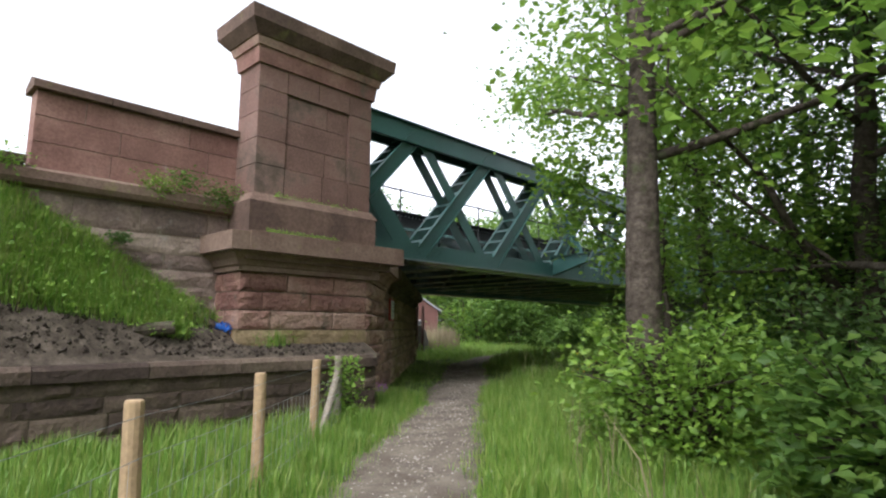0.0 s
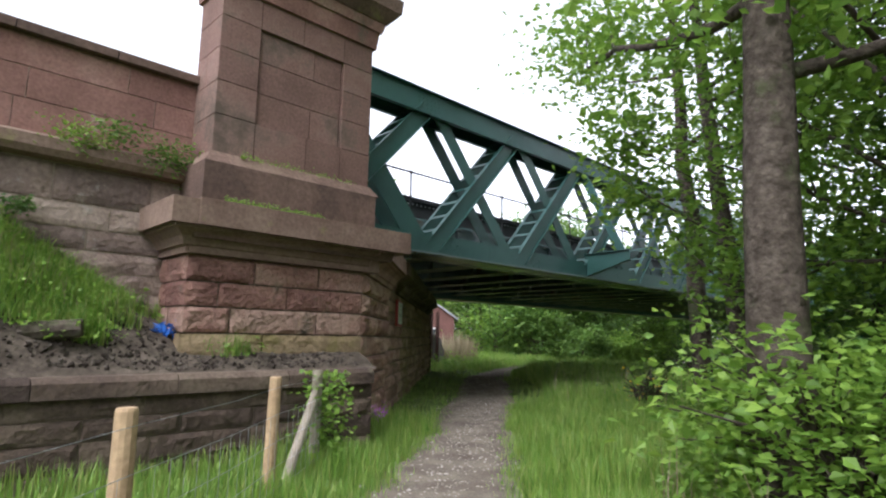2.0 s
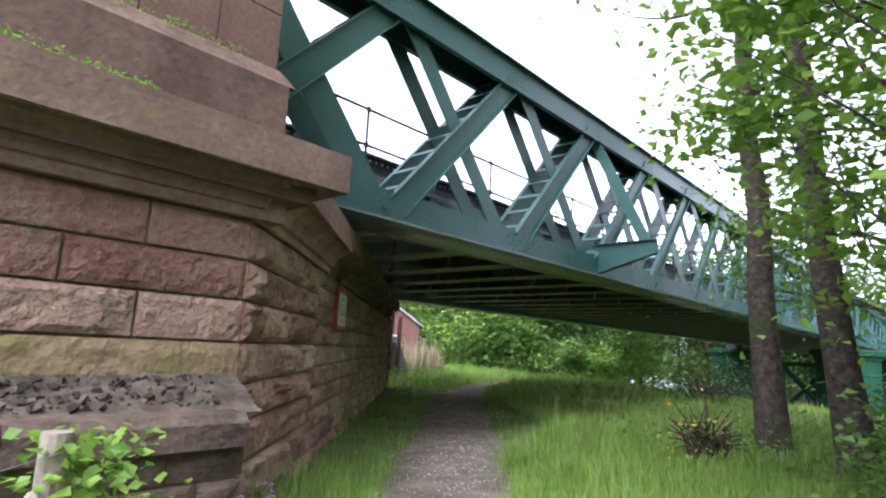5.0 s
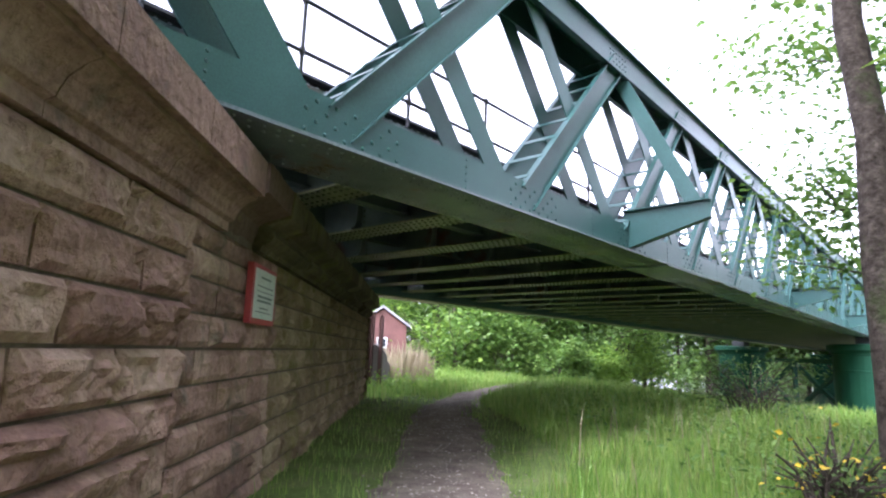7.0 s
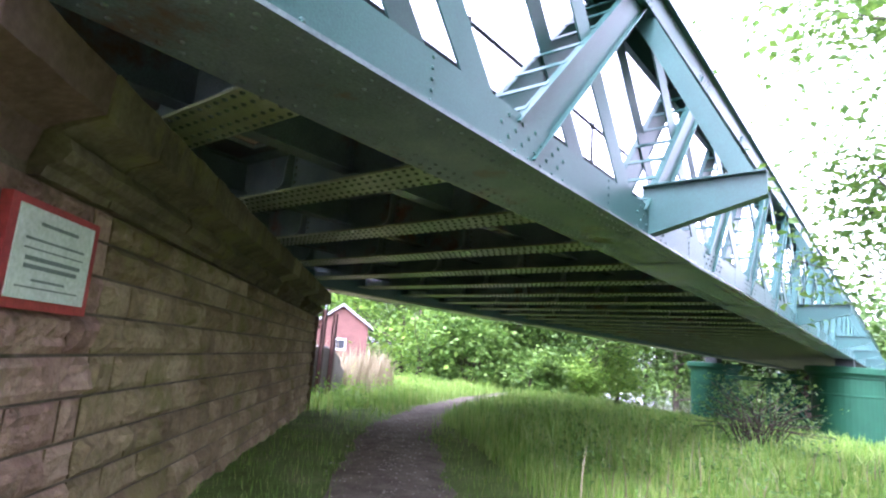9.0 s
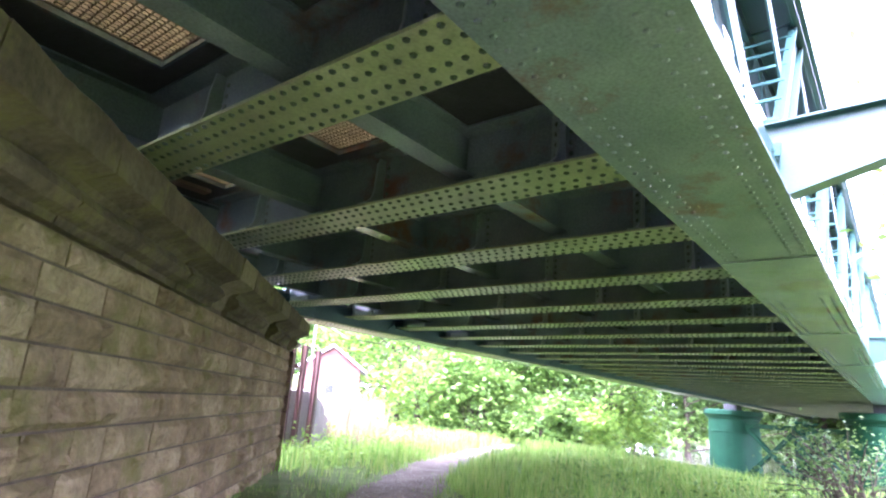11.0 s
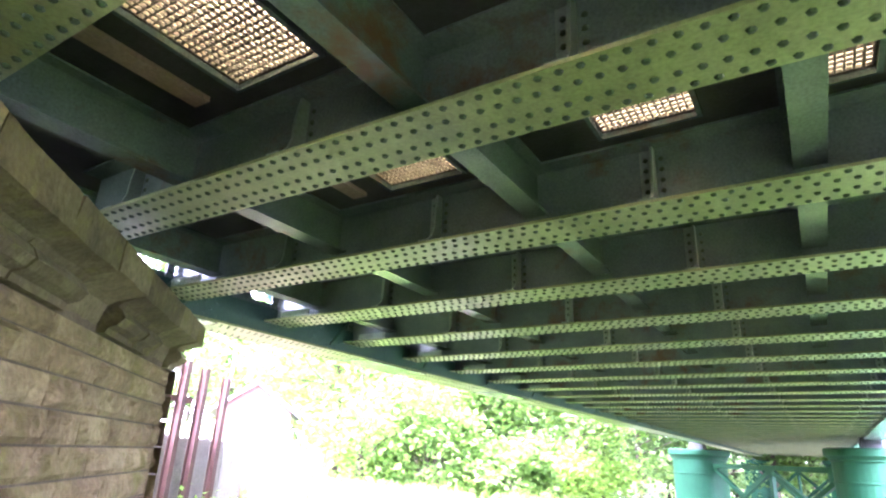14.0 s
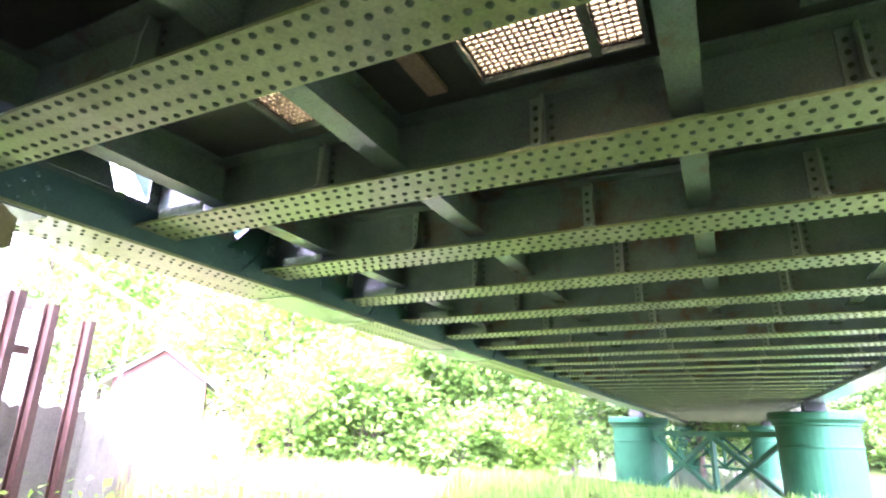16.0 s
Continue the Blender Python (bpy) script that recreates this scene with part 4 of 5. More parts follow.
def bush(name, at, size, seed, leaf, label, leaf_size=0.09, count=3000, category="bush", stems=14, group="", base=None):
    """A shrub: arching stems with leaves along their outer halves, in an uneven heap."""
    rnd = random.Random(seed)
    x, y = at
    z = (ground_z(x, y) if base is None else base) - 0.05
    t = thing(name, label, category, group, "", (x, y, z))
    b = Build()
    cs, ss = [], []
    ends = []
    for _ in range(stems):
        a = rnd.uniform(0, 2 * math.pi)
        rr = rnd.uniform(0.2, 1.0) ** 0.6
        end = Vector((x + size[0] * rr * math.cos(a), y + size[1] * rr * math.sin(a), z + size[2] * rnd.uniform(0.45, 1.0) * (1.12 - 0.5 * rr * rr)))
        p = Vector((x + rnd.uniform(-0.2, 0.2) * size[0], y + rnd.uniform(-0.2, 0.2) * size[1], z))
        mid = p * 0.5 + end * 0.5 + Vector((0, 0, size[2] * 0.2))
        pts = [p, p * 0.25 + mid * 0.5 + end * 0.25 + Vector((0, 0, size[2] * 0.1)), end]
        for k in range(2):
            b.tube(pts[k], pts[k + 1], 0.02 - 0.007 * k, 0.012 - 0.006 * k, 5)
        ends.append((pts[1], end))
        if rr > 0.6:
            low = Vector((end.x, end.y, z + size[2] * 0.12))
            ends.append((pts[1] * 0.5 + low * 0.5, low * 0.85 + p * 0.15))
    part("branchwork", b, BARK, t, kind="stuff")
    for _ in range(count):
        m, e = rnd.choice(ends)
        u = rnd.random() ** 0.6
        p = m + (e - m) * u
        g = 0.17 * (size[0] + size[1]) / 2
        p = p + Vector((rnd.gauss(0, g), rnd.gauss(0, g), rnd.gauss(0, g * 0.8)))
        if p.z > z + 0.02:
            cs.append(tuple(p))
            ss.append(leaf_size * rnd.uniform(0.55, 1.35))
    part("foliage", leaves_mesh("foliage", cs, ss, leaf, rnd, 0.15, 0.7), None, t)
    return t


# ---- trees ----
ALDER = "slender leaning tree with grey-brown bark and light green leaves"
tree("tree", (16.5, 10.35), 12, 0.23, (-0.06, 0.02), 3, LEAF_BRIGHT, ALDER, 0.085, 3, 0.7, 0.45, 9, 2, 0.16, bias=(0.2, -0.5, 0))
tree("tree", (15.8, 9.2), 12, 0.23, (-0.09, 0.06), 5, LEAF_BRIGHT, ALDER, 0.085, 3, 0.7, 0.42, 9, 2, 0.16, bias=(0.3, -0.6, 0))
tree("tree", (15.0, 8.2), 11, 0.2, (-0.03, 0.0), 6, LEAF_BRIGHT, ALDER, 0.09, 4, 0.7, 0.35, 9, 2, 0.17, bias=(0.4, -0.7, 0))
tree("tree", (8.42, 6.6), 11, 0.24, (-0.01, 0.0), 8, LEAF_BRIGHT, "thick grey trunk with overhanging light green foliage", 0.12, 46, 1.0, 0.3, 14, 2, 0.3, bias=(0.4, -0.28, 0))
tree("tree", (9.6, 2.8), 10, 0.3, (0.05, -0.03), 9, LEAF_BRIGHT, "broad dark-trunked tree with low spreading branches", 0.12, 115, 1.15, 0.14, 17, 2, 0.3)
tree("tree", (13.0, 5.2), 11, 0.24, (0.0, -0.05), 10, LEAF_BRIGHT, "dense broadleaf tree behind the shrubs", 0.13, 80, 1.15, 0.1, 17, 2, 0.3)
tree("tree", (7.6, -0.6), 9, 0.24, (0.0, 0.0), 12, LEAF, "dense broadleaf tree behind the shrubs", 0.16, 75, 1.15, 0.12, 14, 2, 0.32)
tree("tree", (15.0, 2.0), 11, 0.25, (0.0, 0.0), 13, LEAF_DARK, "dense dark green broadleaf tree", 0.17, 50, 1.3, 0.08, 16, 2, 0.32)
tree("tree", (19.5, 7.0), 11, 0.22, (0.0, 0.0), 14, LEAF, "dense broadleaf tree behind the shrubs", 0.16, 34, 1.1, 0.1, 14, 2, 0.28)
tree("sapling", (11.4, 7.65), 5.6, 0.06, (-0.02, 0.02), 15, LEAF_BRIGHT, "young broadleaf sapling with large fresh leaves", 0.13, 26, 0.5, 0.3, 13, 1, 0.3)

SHRUB = "bright green broad-leaved shrub beside the path"
bush("shrub", (8.55, 6.35), (1.3, 1.25, 1.6), 21, LEAF_BRIGHT, SHRUB, 0.09, 8500, stems=70)
bush("shrub", (7.7, 4.3), (1.2, 1.1, 1.4), 23, LEAF, SHRUB, 0.12, 3600, stems=40)
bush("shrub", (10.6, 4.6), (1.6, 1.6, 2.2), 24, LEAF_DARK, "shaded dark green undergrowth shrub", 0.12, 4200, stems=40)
bush("shrub", (13.4, 7.6), (1.6, 1.3, 1.5), 25, LEAF, SHRUB, 0.11, 4200, stems=40)
bush("shrub", (17.6, 8.2), (2.0, 1.4, 1.5), 26, LEAF, SHRUB, 0.11, 3800, stems=40)
bush("broom_bush", (14.6, 10.8), (0.55, 0.55, 0.95), 27, YELLOW, "yellow-flowering broom bush in long grass", 0.06, 130, stems=40)
bush("broom_bush", (14.72, 10.68), (0.5, 0.5, 0.85), 28, LEAF_DARK, "wiry dark green broom bush", 0.05, 900, stems=40)
for k, (x, y, sx, h, n) in enumerate(((11.8, 2.6, 1.8, 5.2, 6500), (13.7, 6.1, 1.7, 5.6, 8000), (16.8, 6.9, 1.7, 5.2, 6500), (14.8, 4.6, 1.8, 5.0, 6500), (17.6, 5.6, 1.8, 4.4, 5000), (9.9, 0.6, 1.7, 4.6, 5000))):
    bush("tall_shrub", (x, y), (sx, sx, h), 230 + k, LEAF, "tall dense green shrub in the wood's shade", 0.15, n, stems=50)
for k, (x, y, sx, h, n, lf) in enumerate(((38.0, 26.6, 1.7, 2.6, 6000, LEAF), (41.5, 26.0, 1.8, 2.4, 5000, LEAF_BRIGHT), (36.5, 29.5, 1.9, 4.0, 5600, LEAF), (38.5, 33.0, 2.6, 5.0, 5000, LEAF_BRIGHT), (43, 28.8, 3.2, 9.0, 11000, LEAF), (47.0, 27.2, 3.3, 9.4, 11000, LEAF_BRIGHT), (42.5, 33.5, 3.2, 8.0, 6500, LEAF_BRIGHT), (48, 36, 3.4, 6.5, 3800, LEAF_DARK), (46, 44, 3.6, 6.5, 3800, LEAF))):
    bush("wild_bush", (x, y), (sx, sx, h), 260 + k, lf, "dense leafy wild bush beside the path beyond the bridge", 0.24, n, stems=40, group="bushes beyond the bridge")
for k in range(9):
    y = -22 + 10.5 * k
    bush("distant_bush", (y + 114, y), (7, 7, 9.5), 300 + k, LEAF_DARK if k % 2 else LEAF, "dense green bushes on the far river bank", 1.0, 1800, stems=20, group="far river bank")
bush("riverside_shrub", (24.6, 13.8), (1.4, 1.4, 1.8), 29, LEAF_DARK, "wiry grey-green shrub on the river bank", 0.08, 2600, stems=60)

# the wood beyond the bridge, one tree after another
WOOD = "leafy green tree at the edge of the riverside wood"
rnd = random.Random(77)
for k, (x, y, h, r, lf, sz) in enumerate(((49.5, 26.6, 7.5, 0.14, LEAF_BRIGHT, 0.24), (36.5, 33.2, 8, 0.18, LEAF, 0.28), (45.0, 28.5, 8, 0.18, LEAF, 0.28), (42, 33, 10, 0.2, LEAF, 0.34), (38, 36, 9, 0.2, LEAF_BRIGHT, 0.34), (46, 29, 9, 0.2, LEAF_DARK, 0.34), (34.0, 45.5, 11, 0.2, LEAF, 0.4), (41.0, 43, 11, 0.2, LEAF, 0.4), (50, 40, 12, 0.25, LEAF_DARK, 0.42))):
    tree("tree", (x, y), h, r, (rnd.uniform(-0.05, 0.05), rnd.uniform(-0.05, 0.05)), 100 + k, lf, WOOD, sz, 26 if h < 7 else 20, 0.28 * h ** 0.75, 0.05, 17, 1, 0.36, "riverside wood")
far = tree("tree", (70, 52), 15, 0.35, (0, 0), 140, LEAF, "tall tree in the wood across the river", 0.7, 22, 3.0, 0.08, 20, 1, 0.36, "distant wood")
far2 = tree("tree", (84, 46), 16, 0.35, (0.03, 0), 141, LEAF_DARK, "tall tree in the wood across the river", 0.7, 22, 3.2, 0.08, 20, 1, 0.36, "distant wood")
for k in range(46):
    u = k / 45
    a = radians(-40 + 115 * u)
    d = 84 + 22 * rnd.random() + 16 * abs(u - 0.4)
    x, y = 12 + d * math.cos(a), 12 + d * math.sin(a)
    cp = copy_thing(far if k % 2 else far2, pose(x, y, ground_z(x, y) - 0.2, 0, 0, rnd.uniform(0, 360)))
    s = rnd.uniform(0.75, 1.2)
    cp.scale = (s, s, s)
# behind the walker
for k, (x, y) in enumerate(((-10, -2), (-4, -9), (2, -8), (-14, 6), (6, -9), (16, -6), (25, -3))):
    copy_thing(far if k % 2 else far2, pose(x, y, ground_z(x, y) - 0.2, 0, 0, 50 * k)).scale = (0.6, 0.6, 0.6)

# ---- grass ----
def blades(name, places, heights, mat, label, lean=0.45, width=0.0055, seed=1):
    rs = np.random.RandomState(seed)
    c, h = np.array(places, float), np.array(heights, float)[:, None]
    n = len(c)
    a = rs.uniform(0, 2 * np.pi, n)
    d = np.stack([np.cos(a), np.sin(a), np.zeros(n)], 1)
    s = np.stack([-np.sin(a), np.cos(a), np.zeros(n)], 1) * (width * (0.6 + 0.8 * rs.rand(n, 1)) * (0.5 + h * 1.6))
    up = np.array([0, 0, 1.0])
    ln = rs.rand(n, 1) * lean
    mid = c + up * h * 0.55 + d * h * ln * 0.35
    tip = c + up * h * (1 - 0.35 * ln) + d * h * ln * 1.1
    v = np.stack([c - s, c + s, mid + s * 0.75, mid - s * 0.75, tip], 1).reshape(-1, 3)
    i = (np.arange(n) * 5).tolist()
    f = []
    for k in i:
        f.append((k, k + 1, k + 2, k + 3))
        f.append((k + 3, k + 2, k + 4))
    me = bpy.data.meshes.new(name)
    me.from_pydata(v.tolist(), [], f)
    me.materials.append(mat)
    return tagged(new(name, me), label, "grass", kind="stuff")


def inside_abutment(x, y):
    return y > wall_y(x) - 0.03 and 8.4 < x < skew(ABUT_LEN).x or (x <= 8.4 and y > LY - 0.08)


def scatter(n, box, hmin, hmax, seed, keep):
    rnd = random.Random(seed)
    pl, hs = [], []
    tries = 0
    while len(pl) < n and tries < n * 4:
        tries += 1
        x, y = rnd.uniform(box[0], box[2]), rnd.uniform(box[1], box[3])
        if inside_abutment(x, y):
            continue
        w = keep(x, y)
        if w <= 0 or rnd.random() > w:
            continue
        clump = 0.6 + 0.7 * max(0, noise.noise((x * 1.3, y * 1.3, 5)) + 0.35)
        pl.append((x, y, ground_z(x, y) - 0.01))
        hs.append(rnd.uniform(hmin, hmax) * clump * (0.35 + 0.65 * min(1, w)))
    return pl, hs


def verge(x, y):
    """How thick the grass stands: bare on the path, thin in the bridge's shade near the wall."""
    off = path_off(x, y)
    w = smooth(0.3, 0.95, off + 0.22 * noise.noise((x * 2.1, y * 2.1, 9)))
    if 13.2 < y < 22.5 and 9 < x < 22 and (y - x) > -2.0:
        w *= 0.25
    return w


def box_keep(x, y):
    d = abs(x - y + 1.7) * 0.7071
    return verge(x, y) * (1 - smooth(6.5, 9.5, d))


p, h = scatter(115000, (1.5, 3.0, 14, 12.6), 0.1, 0.38, 51, box_keep)
blades("grass", p, h, GRASS, "long fresh green grass along the path", seed=1)
p, h = scatter(80000, (8, 5.5, 27, 21), 0.14, 0.42, 52, lambda x, y: verge(x, y) * (1 - smooth(7, 11, abs(x - y - 3) * 0.7071)))
blades("grass", p, h, GRASS, "long fresh green grass in the meadow under the bridge", seed=2)
p, h = scatter(50000, (19, 10, 40, 32), 0.2, 0.6, 53, verge)
blades("grass", p, h, GRASS, "tall green grass beyond the bridge", seed=3, width=0.011)
p, h = scatter(2600, (24, 22, 34, 33), 0.9, 1.7, 54, lambda x, y: 1.0 if path_off(x, y) > 2.4 and (y - x) > -0.5 else 0)
blades("dry_grass", p, h, STRAW, "tall dry straw-coloured grass stems", 0.25, 0.01, seed=4)
p, h = scatter(90, (5.0, 3.0, 9, 7.5), 0.5, 0.9, 55, lambda x, y: 1.0 if 1.2 < path_off(x, y) < 2.2 and x > y else 0)
blades("dry_grass", p, h, STRAW, "thin dry straw-coloured grass stems", 0.5, 0.0035, seed=5)
p, h = scatter(260, (14, 9.5, 22, 15), 0.5, 0.9, 56, lambda x, y: 1.0 if path_off(x, y) > 1.5 and x > y else 0)
blades("dry_grass", p, h, STRAW, "thin dry straw-coloured grass stems", 0.5, 0.004, seed=6)


# rough grass on the bank above the low wall
rnd = random.Random(58)
p, h, p2, h2 = [], [], [], []
while len(p) < 9000:
    x, y = rnd.uniform(-3, 6.0), rnd.uniform(11.62, 12.62)
    if noise.noise((x * 1.4, y * 2.2, 4)) + 0.75 * (y - 11.95) - 0.28 * max(0, x - 4.2) < 0.05:
        continue
    if rnd.random() < 0.2:
        p2.append((x, y, bank_z(x, y) - 0.01))
        h2.append(rnd.uniform(0.2, 0.42))
    else:
        p.append((x, y, bank_z(x, y) - 0.01))
        h.append(rnd.uniform(0.15, 0.38))
blades("grass", p, h, GRASS, "rough green grass on the stony bank", 0.9, seed=7)
blades("dry_grass", p2, h2, STRAW, "bleached dry grass on the stony bank", 1.0, 0.004, seed=8)


# low leafy plants: nettles and docks in the meadow
def leafy_patch(name, places, per, spread, height, size, mat, label, seed):
    rnd = random.Random(seed)
    cs, ss = [], []
    for x, y, z in places:
        for _ in range(per):
            cs.append((x + rnd.gauss(0, spread), y + rnd.gauss(0, spread), z + abs(rnd.gauss(0, height * 0.6)) + 0.03))
            ss.append(size * rnd.uniform(0.5, 1.4))
    return tagged(new(name, leaves_mesh(name, cs, ss, mat, rnd, 0.1, 0.65)), label, "plants", kind="stuff")


rnd = random.Random(61)
pl = []
while len(pl) < 420:
    x, y = rnd.uniform(11, 30), rnd.uniform(6, 20)
    if x - y > 3.4 and x - y < 13 and path_off(x, y) > 2:
        pl.append((x, y, ground_z(x, y)))
leafy_patch("nettles", pl, 26, 0.2, 0.32, 0.085, LEAF, "low nettles and broad weeds in the meadow", 62)
pl = []
while len(pl) < 260:
    x, y = rnd.uniform(21, 34), rnd.uniform(21, 33)
    if path_off(x, y) > 1.3 and y - x > -3:
        pl.append((x, y, ground_z(x, y)))
leafy_patch("nettles", pl, 26, 0.3, 0.5, 0.12, LEAF_BRIGHT, "bright green weeds beside the path", 63)

# the bank's plants and rubble
rnd = random.Random(64)
pl, hs, lp = [], [], []
for _ in range(42000):
    x, y = rnd.uniform(-3, 6.8), rnd.uniform(LY + 0.45, WY - 0.02)
    up = (y - LY) / (WY - LY)
    w = smooth(0.14, 0.42, up + 0.35 * noise.noise((x * 0.9, y * 1.6, 2)) - 0.12 * smooth(4.8, 6.4, x))
    if rnd.random() < w and math.hypot(x - 5.92, y - 12.2) > 0.45 and math.hypot(x - 5.6, y - 11.95) > 0.35:
        pl.append((x, y, bank_z(x, y) - 0.01))
        hs.append(rnd.uniform(0.12, 0.34))
        if rnd.random() < 0.03:
            lp.append((x, y, bank_z(x, y)))
blades("grass", pl, hs, GRASS, "rough green grass on the steep bank", 0.7, 0.006, seed=7)
leafy_patch("weeds", lp, 14, 0.13, 0.1, 0.055, LEAF_BRIGHT, "leafy green weeds on the steep bank", 65)
rub = Build()
for _ in range(3800):
    x, y = rnd.uniform(-2, 8.2), LY + 0.2 + abs(rnd.gauss(0, 0.42))
    if y > WY - 0.1 or (x > 5.9 and y > 11.85):
        continue
    r = rnd.choice((0.01, 0.014, 0.018, 0.022, 0.036)) * rnd.uniform(0.6, 1.2)
    c = Vector((x, y, bank_z(x, y) + r * 0.25))
    a, b2 = Vector((rnd.gauss(0, 1), rnd.gauss(0, 1), rnd.gauss(0, 0.4))).normalized(), None
    b2 = a.orthogonal().normalized()
    c3 = a.cross(b2)
    rub.solid([c + (a * ca + b2 * cb) * r * rnd.uniform(0.7, 1.2) - c3 * r * 0.4 for ca, cb in ((1, 0), (0.2, 0.9), (-0.9, 0.4), (-0.3, -0.9))],
              [c + (a * ca + b2 * cb) * r * rnd.uniform(0.5, 0.9) + c3 * r * 0.4 for ca, cb in ((1, 0), (0.2, 0.9), (-0.9, 0.4), (-0.3, -0.9))])
whole("rubble", rub, material("rubble_stone", [(0.028, 0.022, 0.017), (0.055, 0.045, 0.036), (0.1, 0.085, 0.07)], 9, 0.95, bump=0.5, per_piece=0.6, island=True, sheen=0.1), "loose grey rubble and soil at the foot of the bank", "rubble", kind="stuff")

# gravel on the path
rnd = random.Random(66)
peb = Build()
for _ in range(5200):
    t = rnd.random()
    k = rnd.uniform(2.6, 6.6)
    i = int(k)
    (ax, ay), (bx, by) = PATH_LINE[i], PATH_LINE[i + 1]
    u = k - i
    x, y = ax + (bx - ax) * u + rnd.gauss(0, 0.36), ay + (by - ay) * u + rnd.gauss(0, 0.36)
    r = rnd.uniform(0.006, 0.02)
    peb.dome((x, y, ground_z(x, y) + 0.032), (rnd.gauss(0, 0.2), rnd.gauss(0, 0.2), 1), r, r * 0.7, 5)
whole("pebbles", peb, material("pebbles", [(0.14, 0.12, 0.1), (0.24, 0.21, 0.18), (0.36, 0.33, 0.29)], 12, 0.95, bump=0.2, per_piece=0.7, island=True, sheen=0.1), "loose grey pebbles on the path", "gravel", kind="stuff")

# plants growing out of the masonry
for (x, z, w, n, lf, seed) in ((5.0, 3.58, 0.3, 420, LEAF_BRIGHT, 71), (5.95, 3.55, 0.36, 700, LEAF, 72), (5.35, 3.72, 0.25, 260, LEAF, 74), (4.5, 2.72, 0.14, 300, LEAF_DARK, 73), (3.0, 3.6, 0.3, 300, LEAF_BRIGHT, 75)):
    rnd = random.Random(seed)
    cs, ss = [], []
    for _ in range(n):
        cs.append((x + rnd.gauss(0, w * 0.6), WY - 0.1 - abs(rnd.gauss(0, 0.09)), z + rnd.gauss(0, w * 0.32)))
        ss.append(rnd.uniform(0.03, 0.075))
    root = thing("wall_plant", "green weeds rooted in the wall's string course", "plant", "plants in the wall", "", (x, WY, z))
    part("foliage", leaves_mesh("foliage", cs, ss, lf, rnd, 0.2, 0.6), None, root)
for (x0, x1, y, z, n, seed) in ((6.3, 7.6, 11.68, 2.93, 700, 76), (6.6, 8.3, 12.02, 3.6, 320, 77)):
    rnd = random.Random(seed)
    cs = [(x0 + (x1 - x0) * rnd.random() ** 1.5, y + rnd.gauss(0, 0.03), z + abs(rnd.gauss(0, 0.03))) for _ in range(n)]
    root = thing("moss_tuft", "yellow-green moss and tufts along the stone ledge", "moss", "", "", (x0, y, z))
    part("tuft", leaves_mesh("tuft", cs, [rnd.uniform(0.02, 0.05) for _ in cs], LEAF_BRIGHT, rnd, -0.2, 0.4), None, root)

# ---- fence ----
fence = thing("fence", "low post and wire fence of pale round posts", "fence", at=(4, 7.9, 0))
POSTS = [(-0.1, 4.2), (1.5, 5.65), (3.0, 7.08), (4.47, 8.39), (6.1, 9.94), (7.1, 10.85)]
for x, y in POSTS[:-1]:
    b = Build()
    lx, ly = 0.02 * math.sin(x * 7), 0.02 * math.cos(x * 5)
    b.tube((x + lx, y + ly, ground_z(x, y) - 0.15), (x, y, 1.06), 0.056, 0.052, 12)
    b.tube((x, y, 1.06), (x, y, 1.075), 0.052, 0.045, 12)
    part("post", b, POST_WOOD, fence)
x, y = POSTS[-1]
part("post", Build().tube((x, y, -0.1), (x, y, 1.06), 0.062, 0.058, 12), OLD_WOOD, fence, "grey weathered end post")
part("strut", Build().tube((6.35, 10.2, 0.0), (7.05, 10.8, 0.82), 0.05, 0.045, 10), OLD_WOOD, fence, "leaning grey wooden strut")
ends = [Vector((x, y, 0)) for x, y in POSTS]
for z in (0.18, 0.36, 0.56, 0.78, 1.0):
    b = Build()
    for p0, p1 in zip(ends, ends[1:]):
        m0 = p0 + (p1 - p0) * 0.5
        for u, v, za, zb in ((p0, m0, z, z - 0.015), (m0, p1, z - 0.015, z)):
            b.tube(u + Vector((0.055, -0.055, za)), v + Vector((0.055, -0.055, zb)), 0.0022, n=4)
    part("wire", b, GALV, fence)
for p0, p1 in zip(ends, ends[1:]):
    b = Build()
    n = int((p1 - p0).length / 0.15)
    for k in range(1, n):
        q = p0 + (p1 - p0) * (k / n) + Vector((0.055, -0.055, 0))
        b.tube(q + Vector((0, 0, 0.03)), q + Vector((0, 0, 0.78)), 0.0016, n=4)
    part("mesh_wire", b, GALV, fence, kind="stuff")
rnd = random.Random(81)
cs = [(7.22 + rnd.gauss(0, 0.13), 10.86 + rnd.gauss(0, 0.13), max(0.05, rnd.uniform(0.0, 1.05))) for _ in range(900)]
ivy = thing("climbing_plant", "yellow-green climbing plant round the end post", "plant", at=(7.2, 10.85, 0))
part("foliage", leaves_mesh("foliage", cs, [rnd.uniform(0.04, 0.09) for _ in cs], LEAF_BRIGHT, rnd, 0.1, 0.8), None, ivy)
for (x, y, n) in ((8.2, 11.2, 26), (8.45, 11.35, 40)):
    fl = thing("wildflower", "purple wildflower in the long grass", "flower", "purple flowers", "", (x, y, 0))
    part("stem", Build().tube((x, y, 0), (x, y, 0.5), 0.004, n=5), LEAF, fl)
    cs = [(x + rnd.gauss(0, 0.025), y + rnd.gauss(0, 0.025), 0.5 + rnd.gauss(0, 0.05)) for _ in range(n)]
    part("petals", leaves_mesh("petals", cs, [0.035] * n, PURPLE, rnd), None, fl)

# ---- sign on the abutment ----
def on_wall(s, out, z):
    return skew(s, out, z)


